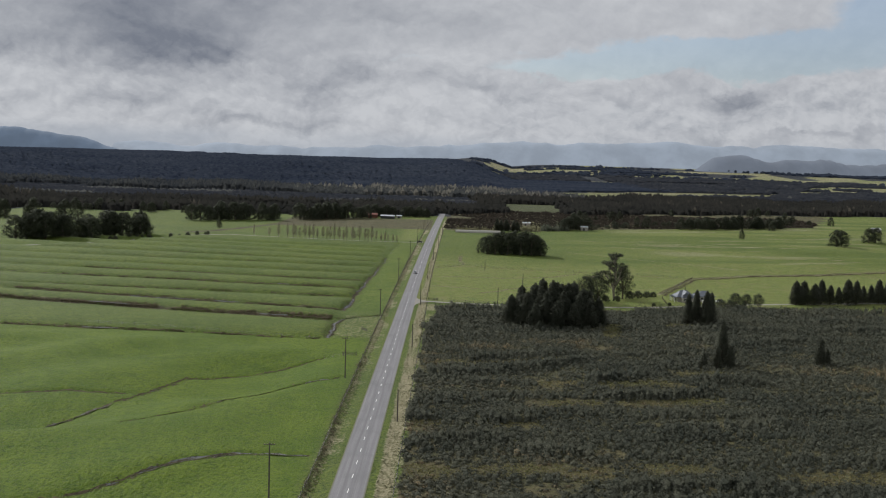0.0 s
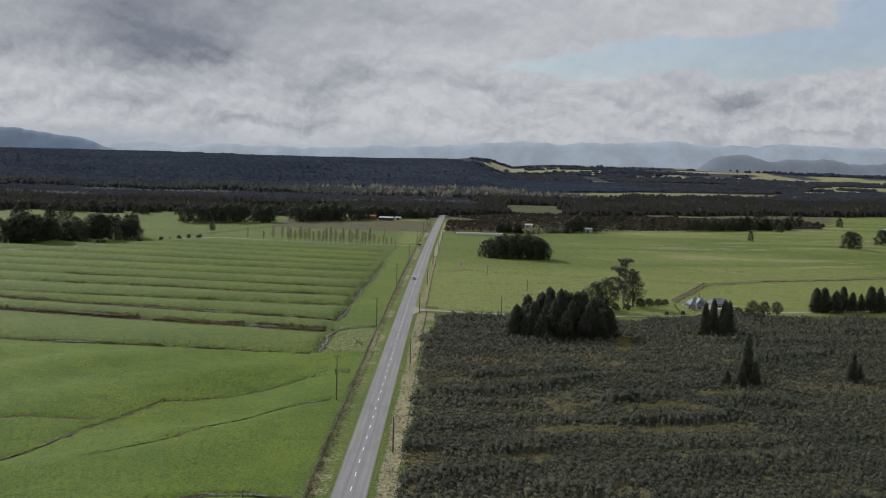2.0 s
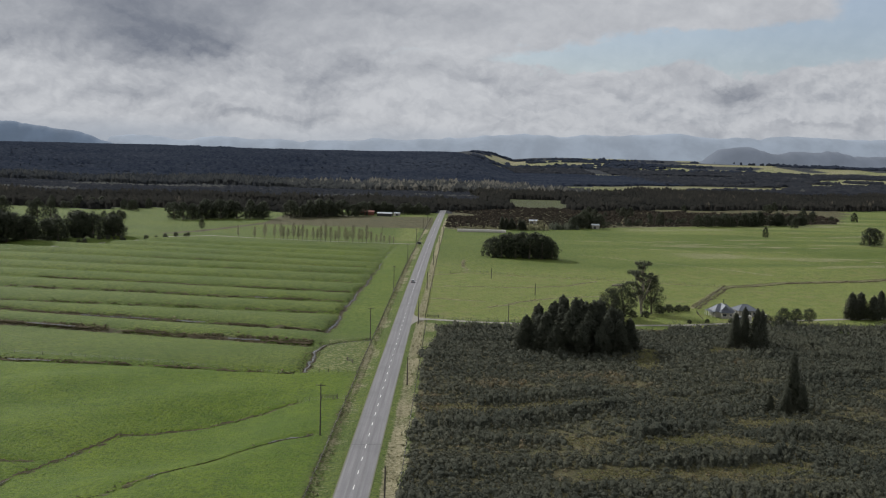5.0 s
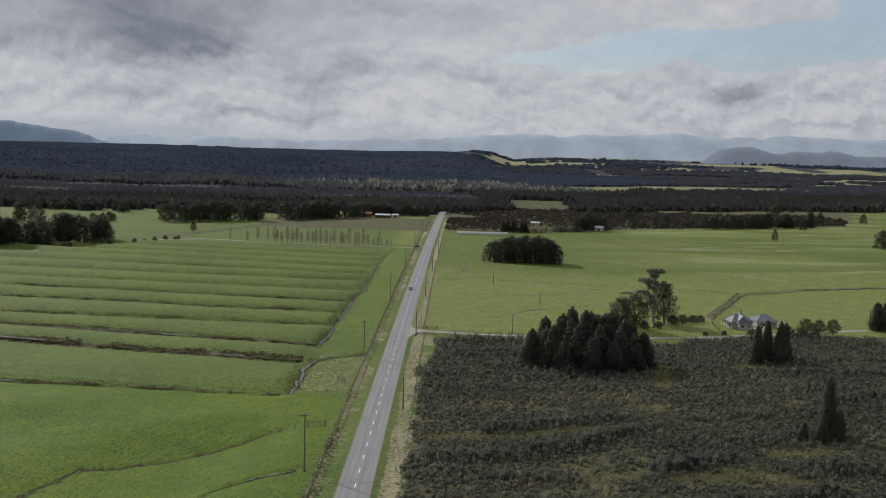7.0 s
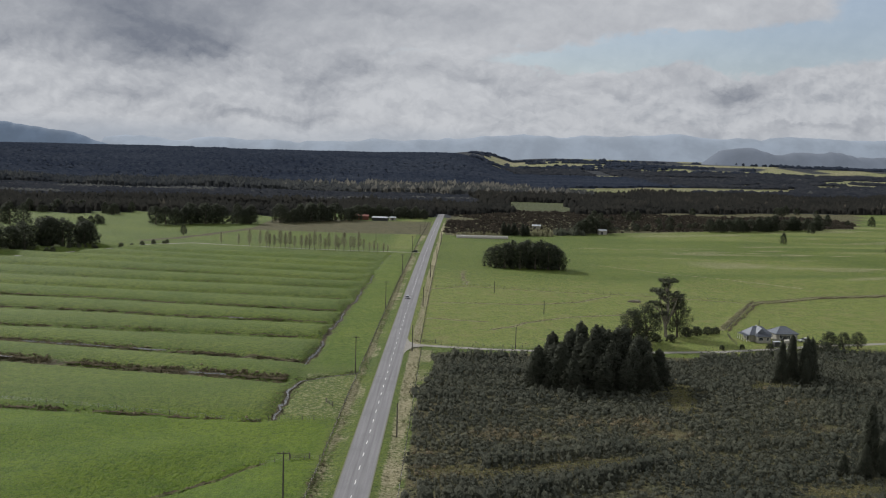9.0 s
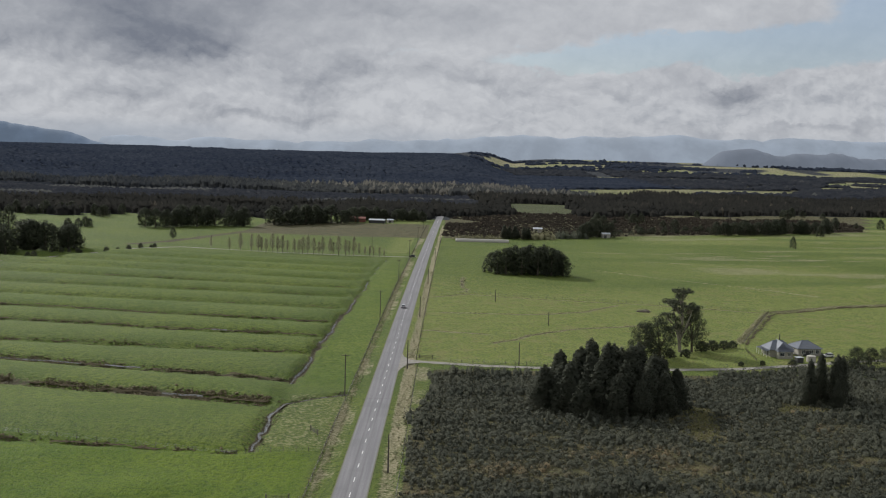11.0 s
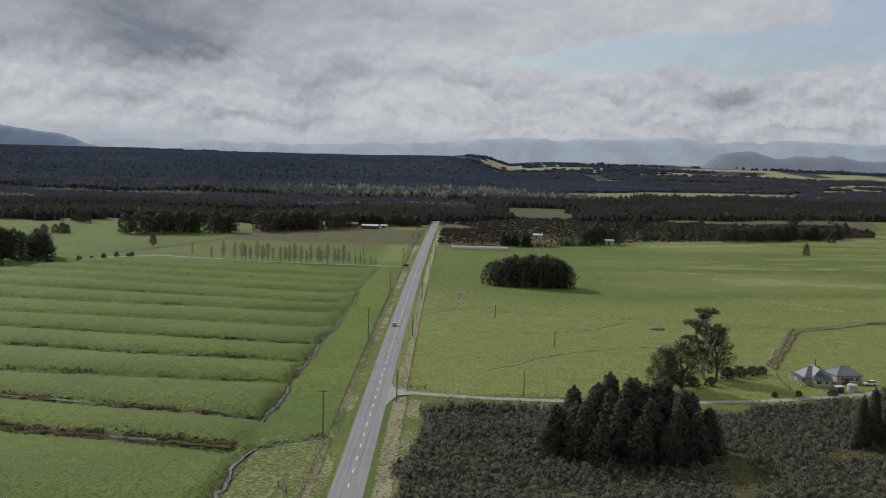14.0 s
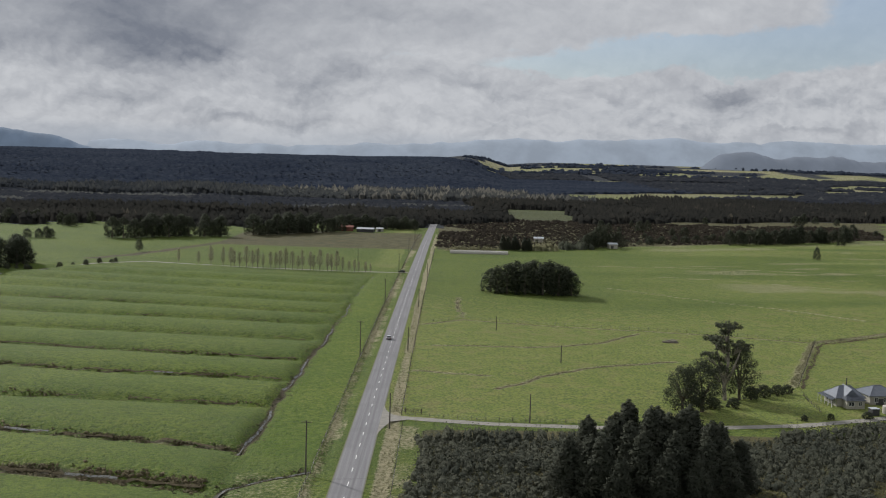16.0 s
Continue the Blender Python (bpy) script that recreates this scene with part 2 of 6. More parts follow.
    N.put(N.math("ADD", n_fine, N.math("MULTIPLY", n_hum, 1.6)), bn.inputs["Height"])
    N.put(bn.outputs[0], bsdf.inputs["Normal"])
    return mat


def road_material():
    """Worn chip seal: paler lanes, dark polished wheel tracks, patches and oil along the lane."""
    mat, N, bsdf = material("chip_seal")
    uv = N.n("ShaderNodeAttribute", attribute_name="across").outputs["Fac"]
    pos = N.n("ShaderNodeNewGeometry").outputs["Position"]
    sep = N.n("ShaderNodeSeparateXYZ")
    N.put(pos, sep.inputs[0])
    long_v = N.combine(N.math("MULTIPLY", sep.outputs[0], 1.6), N.math("MULTIPLY", sep.outputs[1], 0.03), 0.0)
    streak = N.noise(long_v, 1.0, 5.0, 0.6)
    grain = N.noise(pos, 5.0, 6.0, 0.7)
    patch = N.noise(pos, 0.08, 3.0, 0.5)
    lane = N.math("ABSOLUTE", uv)
    track = N.math("SUBTRACT", 1.0, N.math("DIVIDE", N.math("ABSOLUTE", N.math("SUBTRACT", lane, 1.05)), 0.55), clamp=True)
    track2 = N.math("SUBTRACT", 1.0, N.math("DIVIDE", N.math("ABSOLUTE", N.math("SUBTRACT", lane, 2.55)), 0.5), clamp=True)
    col = N.mix(N.ramp(streak, 0.3, 0.7), (0.175, 0.170, 0.178), (0.245, 0.238, 0.243))
    col = N.mix(N.math("MULTIPLY", track, N.ramp(streak, 0.25, 0.7, 0.75, 0.25)), col, (0.115, 0.110, 0.116))
    col = N.mix(N.math("MULTIPLY", track2, 0.30), col, (0.150, 0.143, 0.152))
    col = N.mix(N.ramp(patch, 0.52, 0.62, 0.0, 0.25), col, (0.130, 0.127, 0.132))
    col = N.mix(N.ramp(grain, 0.35, 0.65, 0.35, 0.0), col, (0.10, 0.098, 0.10))
    edge = N.ramp(N.math("ADD", lane, N.math("MULTIPLY", N.math("SUBTRACT", grain, 0.5), 0.7)), 3.25, 3.60)
    col = N.mix(edge, col, (0.120, 0.125, 0.060))
    N.put(col, bsdf.inputs["Base Color"])
    bsdf.inputs["Roughness"].default_value = 0.75
    bn = N.n("ShaderNodeBump")
    bn.inputs["Strength"].default_value = 0.4
    bn.inputs["Distance"].default_value = 0.03
    N.put(grain, bn.inputs["Height"])
    N.put(bn.outputs[0], bsdf.inputs["Normal"])
    return mat


M_GROUND = ground_material()
M_ROAD = road_material()
M_GRAVEL = plain("pale_gravel", (0.25, 0.235, 0.205), 0.9, 0, 0.25, 0.7, 0.4)
M_PAINT = plain("white_road_paint", (0.72, 0.72, 0.70), 0.6, 0, 0.12, 2.0)
M_DARKLINE = plain("dark_cross_line", (0.045, 0.045, 0.047), 0.5, 0, 0.2, 2.0)
M_POLE = plain("weathered_pole_timber", (0.085, 0.075, 0.062), 0.85, 0, 0.35, 1.0, 0.3)
M_POST = plain("grey_post_timber", (0.120, 0.105, 0.085), 0.9, 0, 0.35, 3.0, 0.3)
M_WIRE = plain("galvanised_wire", (0.30, 0.30, 0.30), 0.45, 0.8, 0.15, 3.0)
M_CERAMIC = plain("brown_insulator", (0.16, 0.12, 0.10), 0.3, 0, 0.1, 5.0)
M_WATER, _n, _b = material("ditch_water")
_p = _n.n("ShaderNodeNewGeometry").outputs["Position"]
_w = _n.ramp(_n.noise(_p, 0.9, 5.0, 0.7), 0.44, 0.56)
# Pale tone puts the sky's reflection into the colour; mud patches break it up
_n.put(_n.mix(_w, (0.050, 0.045, 0.028), (0.19, 0.195, 0.185)), _b.inputs["Base Color"])
_n.put(_n.ramp(_w, 0.0, 1.0, 0.8, 0.12), _b.inputs["Roughness"])
M_BARK = plain("tree_bark", (0.10, 0.085, 0.065), 0.9, 0, 0.4, 1.5, 0.5)
M_PALEBARK = plain("pale_gum_bark", (0.26, 0.23, 0.19), 0.85, 0, 0.35, 1.2, 0.4)
M_SCRUB = foliage("scrub_leaves", (0.052, 0.059, 0.045), (0.142, 0.144, 0.098), (0.215, 0.170, 0.096), 0.12)
M_CONIFER = foliage("dark_conifer_leaves", (0.062, 0.069, 0.052), (0.122, 0.128, 0.086), None, 0.30, 0.22, 0.15)
M_BROAD = foliage("dark_evergreen_leaves", (0.040, 0.048, 0.032), (0.104, 0.114, 0.070), None, 0.18, 0.35, 0.2)
M_GUM = foliage("grey_green_gum_leaves", (0.060, 0.070, 0.046), (0.130, 0.138, 0.095), None, 0.2)
M_BARE = foliage("bare_poplar_twigs", (0.190, 0.168, 0.120), (0.330, 0.290, 0.215), None, 0.35, 0.5, 0.15)
# Distance haze and cloud shade are put into these two dark blue leaf colours
M_PLATEAU = foliage("haze_blue_plateau_leaves", (0.019, 0.025, 0.040), (0.048, 0.056, 0.072), None, 0.0, 0.45, 0.0)
M_FOREST = foliage("haze_blue_native_leaves", (0.021, 0.024, 0.032), (0.052, 0.055, 0.059), (0.090, 0.092, 0.086), 0.03, 0.40, 0.0)
M_TALL = foliage("sunlit_tall_forest_leaves", (0.026, 0.030, 0.036), (0.100, 0.102, 0.092), (0.150, 0.142, 0.120), 0.05, 0.25, 0.1)
M_EDGE = foliage("dark_brown_edge_forest", (0.020, 0.021, 0.020), (0.052, 0.049, 0.041), (0.090, 0.080, 0.060), 0.03, 0.25, 0.1)
M_TUFT = foliage("rough_grass_tufts", (0.180, 0.185, 0.090), (0.330, 0.305, 0.185), (0.420, 0.375, 0.260), 0.12)
M_SEDGE = foliage("brown_sedge", (0.088, 0.076, 0.040), (0.190, 0.158, 0.088), (0.280, 0.235, 0.140), 0.10)
M_RUSH = foliage("rushes", (0.070, 0.080, 0.036), (0.165, 0.155, 0.082), (0.190, 0.150, 0.095), 0.1)
M_GAP = foliage("olive_gap_grass", (0.150, 0.155, 0.055), (0.235, 0.190, 0.098), None, 0.12)
M_HEATH = foliage("brown_heath", (0.028, 0.024, 0.020), (0.058, 0.050, 0.038), (0.090, 0.074, 0.052), 0.05, 0.3, 0.1)

# ---------------------------------------------------------------- mesh helpers


def mesh_np(name, v, f, mat, smooth=False, attrs=None, normals=None):
    """A mesh from numpy arrays; every face has the same number of corners."""
    me = bpy.data.meshes.new(name)
    v = np.ascontiguousarray(v, dtype=np.float32)
    f = np.ascontiguousarray(f, dtype=np.int32)
    n, k = f.shape
    me.vertices.add(len(v))
    me.vertices.foreach_set("co", v.ravel())
    me.loops.add(n * k)
    me.loops.foreach_set("vertex_index", f.ravel())
    me.polygons.add(n)
    me.polygons.foreach_set("loop_start", np.arange(0, n * k, k, dtype=np.int32))
    if smooth:
        me.polygons.foreach_set("use_smooth", np.ones(n, dtype=bool))
    me.update(calc_edges=True)
    for key, value in (attrs or {}).items():
        a = me.attributes.new(key, "FLOAT", "POINT")
        a.data.foreach_set("value", np.ascontiguousarray(value, dtype=np.float32))
    if normals is not None:
        a = me.attributes.new("custom_normal", "FLOAT_VECTOR", "POINT")
        a.data.foreach_set("vector", np.ascontiguousarray(normals, dtype=np.float32).ravel())
    me.materials.append(mat)
    return me


def part(name, data, mat, parent, label=""):
    """Links a bmesh or a mesh as one object under a thing or a part."""
    if isinstance(data, bmesh.types.BMesh):
        me = bpy.data.meshes.new(name)
        data.to_mesh(me)
        data.free()
        me.materials.append(mat)
    else:
        me = data
    ob = new(name, me)
    ob.parent = parent
    if label:
        tagged(ob, label)
    return ob


def box_bm(sx, sy, sz, at=(0, 0, 0), bevel=0.0, turn=0.0, bm=None):
    bm = bm or bmesh.new()
    m = Matrix.Translation(at) @ Matrix.Rotation(turn, 4, "Z") @ Matrix.Diagonal((sx, sy, sz, 1))
    made = bmesh.ops.create_cube(bm, size=1.0, matrix=m)
    if bevel:
        edges = list({e for vert in made["verts"] for e in vert.link_edges})
        bmesh.ops.bevel(bm, geom=edges, offset=bevel, segments=2, affect="EDGES")
    return bm


def tube_bm(points, radii, sides=7, bm=None):
    """A tapered tube along a line of points, closed at both ends."""
    bm = bm or bmesh.new()
    rings = []
    for i, p in enumerate(points):
        a = Vector(points[max(i - 1, 0)])
        b = Vector(points[min(i + 1, len(points) - 1)])
        q = (b - a).normalized().to_track_quat("Z", "Y")
        rings.append([bm.verts.new(Vector(p) + q @ Vector((math.cos(s) * radii[i], math.sin(s) * radii[i], 0))) for s in (2 * math.pi * j / sides for j in range(sides))])
    for r0, r1 in zip(rings, rings[1:]):
        for j in range(sides):
            bm.faces.new((r0[j], r0[(j + 1) % sides], r1[(j + 1) % sides], r1[j]))
    bm.faces.new(rings[0][::-1])
    bm.faces.new(rings[-1])
    return bm


def unit(v):
    return v / np.maximum(np.linalg.norm(v, axis=1, keepdims=True), 1e-6)


def leaf_quads(c, facing, size, rng, long=1.5, loose=0.55):
    """Small folded leaf sprays: one quad at each centre, roughly facing the given way."""
    n = len(c)
    nrm = unit(facing + rng.normal(0, loose, (n, 3)))
    u = unit(np.cross(nrm, rng.normal(0, 1, (n, 3))))
    w = np.cross(nrm, u)
    s = (size * rng.uniform(0.6, 1.35, n))[:, None]
    v = np.stack([c - u * s * long, c - w * s + nrm * s * 0.25, c + u * s * long, c + w * s + nrm * s * 0.25], 1).reshape(-1, 3)
    return v, np.arange(n * 4).reshape(n, 4)


def join_np(parts):
    vs, fs, base = [], [], 0
    for v, f in parts:
        vs.append(v)
        fs.append(f + base)
        base += len(v)
    return np.concatenate(vs), np.concatenate(fs)


# ---------------------------------------------------------------- the lie of the land
def road_x(y):
    """The road's middle line: straight, easing a little to the east far off."""
    return 0.45 + 9.0 * np.clip((np.asarray(y, dtype=float) - 330) / 930, 0, None) ** 2


def smooth(a, b, x):
    s = np.clip((x - a) / (b - a), 0, 1)
    return s * s * (3 - 2 * s)


def vnoise(x, y, s, seed=0):
    """Cheap smooth value noise, -1 to 1."""
    r = np.random.default_rng(1000 + seed)
    tab = r.uniform(-1, 1, (64, 64))
    gx, gy = x / s + 100, y / s + 100
    ix, iy = np.floor(gx).astype(int), np.floor(gy).astype(int)
    fx, fy = gx - ix, gy - iy
    fx, fy = fx * fx * (3 - 2 * fx), fy * fy * (3 - 2 * fy)
    t = lambda a, b: tab[a % 64, b % 64]
    return (t(ix, iy) * (1 - fx) + t(ix + 1, iy) * fx) * (1 - fy) + (t(ix, iy + 1) * (1 - fx) + t(ix + 1, iy + 1) * fx) * fy


def line_dist(x, y, poly):
    best = np.full(np.shape(x), 1e9)
    for (ax, ay), (bx, by) in zip(poly, poly[1:]):
        dx, dy = bx - ax, by - ay
        s = np.clip(((x - ax) * dx + (y - ay) * dy) / (dx * dx + dy * dy), 0, 1)
        best = np.minimum(best, np.hypot(x - ax - s * dx, y - ay - s * dy))
    return best


def wind(poly, step=4.0, amp=0.7, seed=3):
    """A line made finer and a little crooked."""
    r = random.Random(seed)
    out = []
    for (ax, ay), (bx, by) in zip(poly, poly[1:]):
        n = max(1, int(math.hypot(bx - ax, by - ay) / step))
        for i in range(n):
            s = i / n
            out.append((ax + (bx - ax) * s + r.uniform(-amp, amp), ay + (by - ay) * s + r.uniform(-amp, amp)))
    out.append(poly[-1])
    return out


# drains of the west paddocks: hollows between long humps that run away from the creek
# (where each starts at the creek, its slant, how wet it lies, its width)
HOLLOWS = [(384, 0.09, 0.75, 1.2), (430, 0.24, 1.0, 2.6), (461, 0.22, 0.95, 1.5), (506, 0.06, 0.55, 1.2), (537, 0.14, 0.8, 1.1), (570, 0.15, 0.75, 1.1), (609, 0.12, 0.25, 0.8), (646, 0.12, 0.3, 0.8), (675, 0.18, 0.3, 0.7), (708, 0.20, 0.2, 0.7),
           (740, 0.20, 0.2, 0.7), (772, 0.2, 0.15, 0.7), (803, 0.2, 0.1, 0.6)]
DRAINS = [
    wind([(-150, 205), (-89, 249), (-76, 274), (-69, 296), (-61, 320), (-46, 331), (-21, 352)], seed=1),
    wind([(-140, 283), (-106, 287), (-73, 296)], seed=2),
    wind([(-60, 250), (-49, 267), (-39, 288), (-29, 304), (-13, 316)], seed=3),
    wind([(-90, 180), (-66, 196), (-52, 203), (-40, 219), (-28, 229), (-21, 231), (-11, 232)], seed=4),
]
CREEK = wind([(-20, 823), (-22, 775), (-23, 726), (-22.5, 679), (-24, 612), (-25, 557), (-26, 523), (-25.5, 473), (-27, 458)], 7, 0.8, 5)
CREEK_LOW = wind([(-9, 445), (-17, 438), (-24, 431), (-26, 419), (-25, 402), (-25, 386)], 4, 0.5, 6)
EAST_DRAINS = [
    wind([(17, 602), (36, 604), (55, 604), (80, 616), (100, 642)], 4, 0.9, 7),
    wind([(37, 531), (52, 551), (73, 570), (103, 584)], 4, 0.9, 8),
    wind([(11, 557), (36, 551)], 4, 0.9, 9),
    wind([(28, 735), (27, 705), (29, 672)], 4, 0.9, 10),
    wind([(12, 650), (29, 666), (72, 656), (117, 645), (168, 633)], 5, 0.6, 11),
]
DRY_LINES = [
    wind([(111, 787), (160, 742), (213, 690)], 6, 1.0, 41),
    wind([(150, 850), (230, 838), (330, 800)], 6, 1.0, 42),
    wind([(90, 905), (200, 915), (330, 900)], 6, 1.0, 43),
    wind([(-200, 872), (-185, 900), (-165, 960), (-140, 1030), (-95, 1075)], 6, 1.5, 44),
]
BANK = wind([(131, 545), (150, 590), (167, 630), (207, 657), (260, 676), (330, 708)], 4, 0.5, 12)
TRACK = [(3, 496), (9, 494), (17, 492.5), (32, 490), (60, 489), (91, 492), (117, 497), (140, 506), (165, 517), (200, 528), (260, 545)]
WEST_TRACK = [(-300, 690), (-260, 722), (-224, 769), (-206, 804), (-189, 843), (-164, 862), (-130, 853), (-88, 843), (-45, 838.5), (-12, 838), (2.5, 839)]
SCRUB_STRIPS = [[(16, 345), (36, 347), (60, 356)], [(70, 318), (86, 322), (100, 314)], [(100, 338), (109, 341)], [(52, 288), (60, 290)], [(72, 291), (98, 300)], [(12, 223), (19, 222)], [(30, 224), (44, 226)], [(50, 222), (55, 224)],
                [(36, 265), (43, 266)], [(12, 263), (15, 264)], [(84, 408), (90, 436)], [(116, 440), (124, 440)], [(52, 315), (58, 317)], [(66, 228), (76, 230)], [(100, 224), (122, 227)]]
# overgrown banks that stand up out of the scrub
SCRUB_BANKS = [[(14, 327), (22, 327), (39, 331.5), (67, 354.5)], [(67, 323), (84, 332.5)], [(69, 297), (85, 301.5), (101, 311)], [(33, 267), (43, 270)], [(42, 240), (53, 238.5)], [(9, 266), (14, 269)], [(102, 327), (117, 326)],
               [(128, 391), (156, 408)], [(29, 351), (62, 367)], [(20, 247), (33, 250)], [(80, 262), (110, 272)], [(60, 214), (86, 216)]]


def hollow_mask(x, y):
    """Distance to the nearest hollow, hump profile, field mask, wetness and width."""
    wob = 1.3 * vnoise(x, y, 45, 4)
    ds = [y + s * (x + 27) - a + wob for a, s, _, _ in HOLLOWS]
    d = np.full(np.shape(x), 1e9)
    wet, wide = np.zeros(np.shape(x)), np.ones(np.shape(x))
    prof = np.zeros(np.shape(x))
    for d0, d1 in zip(ds, ds[1:]):
        s = np.clip(d0 / np.maximum(d0 - d1, 1e-3), 0, 1)
        prof = np.where((d0 >= 0) & (d1 < 0), np.sin(np.pi * s ** 0.62) ** 0.8, prof)
    for di, (_, _, k, w) in zip(ds, HOLLOWS):
        near = np.abs(di) < d
        d, wet, wide = np.where(near, np.abs(di), d), np.where(near, k, wet), np.where(near, w, wide)
    inside = smooth(-24, -31, x) * smooth(-4, 2, ds[0]) * smooth(3, -3, ds[-1])
    return d, prof, inside, wet, wide


def height(x, y):
    x, y = np.asarray(x, dtype=float), np.asarray(y, dtype=float)
    dx = np.abs(x - road_x(y))
    z = 0.5 * vnoise(x, y, 60, 1) + 0.18 * vnoise(x, y, 17, 2)
    # rolling ground of the first west paddock
    z = z + smooth(-12, -40, x) * smooth(392, 360, y) * (3.0 * vnoise(x * 0.6, y - 0.45 * x, 27, 3) - 0.6)
    d, prof, inside, wet, wide = hollow_mask(x, y)
    z = z * (1 - 0.7 * inside) + inside * (2.7 * prof - 1.0)
    z = z + smooth(150, 300, x) * smooth(560, 700, y) * smooth(1250, 900, y) * (2.6 * vnoise(0.3 * x, y - 0.22 * x, 34, 5))
    z = z * smooth(4.2, 14, dx)
    z = z - 0.35 * np.exp(-((dx - 6.8) / 1.3) ** 2) * smooth(1150, 1000, y)
    for p in DRAINS:
        z = z - 0.75 * np.exp(-(line_dist(x, y, p) / 1.1) ** 2)
    for p, dep in ((CREEK, 0.9), (CREEK_LOW, 0.8)):
        z = z - dep * np.exp(-(line_dist(x, y, p) / 1.5) ** 2)
    for p in EAST_DRAINS:
        z = z - 0.4 * np.exp(-(line_dist(x, y, p) / 1.2) ** 2)
    z = z + 0.9 * np.exp(-(line_dist(x, y, BANK) / 1.4) ** 2)
    td = np.minimum(line_dist(x, y, TRACK), line_dist(x, y, WEST_TRACK))
    z = z * smooth(1.5, 4.5, td)
    # the far country: river flats, then a wooded plateau to the north-west and rising ground beyond
    z = z * smooth(1300, 1150, y)
    far = smooth(1900, 2250, y) * 8
    edge = 130 + 0.05 * (y - 2600) + 25 * vnoise(x, y, 220, 8)
    plateau = smooth(2050 + 60 * vnoise(x, y, 160, 6), 2760, y) * smooth(edge + 90, edge - 120, x) * (58 + 4 * vnoise(x, y, 260, 7))
    z = z + np.maximum(far * smooth(-200, 300, x), plateau)
    z = z + smooth(2700, 4900, y) * smooth(-150, 500, x) * 50
    return z


def wood_mask(x, y):
    """Where forest stands, 0 to 1."""
    edge_w = 1235 - 60 * smooth(-110, -190, x) - 40 * smooth(-300, -360, x) + 34 * vnoise(x, y, 60, 11) + 45 * vnoise(x, y, 26, 26)
    west = smooth(edge_w, edge_w + 10, y) * (x < 20)
    edge_e = 1345 + 0.50 * np.clip(x - 150, 0, None) - 60 * smooth(70, 20, x) + 28 * vnoise(x, y, 60, 12)
    east = smooth(edge_e, edge_e + 10, y) * (x >= 20)
    m = np.maximum(west, east)
    clear = (y > 1330) & (y < 1640) & (x > 88 + 0.06 * (y - 1390) + 14 * vnoise(x, y, 30, 61)) & (x < 178 + 0.12 * (y - 1390) + 22 * vnoise(x, y, 35, 62))
    clear |= (y > 1935 + 0.55 * (x - 243) + 50 * vnoise(x, y, 70, 63)) & (y < 2130 + 0.60 * (x - 243) + 60 * vnoise(x, y, 90, 13)) & (x > 235) & (x < 760)
    clear |= (np.abs(y - 2700 - 1.1 * (x - 900) - 50 * vnoise(x, y, 120, 17)) < 190) & (x > 640) & (x < 1500) & (vnoise(x, 0.4 * y, 60, 18) > -0.45)
    clear |= (np.abs(y - 2700) < 60) & (x > 180) & (x < 560) & (vnoise(x, y, 120, 16) > -0.1)
    clear |= (y > 3000) & (x > 140) & (vnoise(x * 0.22, y, 75, 14) > -0.05) & (vnoise(x, 0.3 * y, 45, 19) > -0.5)
    clear |= (np.abs(y - 1340) < 34) & (x < -120) & (x > -420) & (vnoise(x, y, 60, 15) > -0.2)
    clear |= (np.abs(y - 1130) < 26) & (x < -185) & (x > -320)
    clear |= (np.abs(y - 1115) < 22) & (x < -140) & (x > -175)
    return np.where(clear, 0.0, m)


def ground_axis(fine, start, end, grow=1.085):
    """Coordinates: given fine steps inside, growing steps outside."""
    mid = []
    for a, b, s in fine:
        mid.extend(np.arange(a, b, s))
    mid.append(fine[-1][1])
    lo, hi, s = [], [], fine[0][2]
    v = mid[0]
    while v > start:
        s *= grow
        v -= s
        lo.append(v)
    v, s = mid[-1], fine[-1][2]
    while v < end:
        s *= grow
        v += s
        hi.append(v)
    return np.array(lo[::-1] + mid + hi)


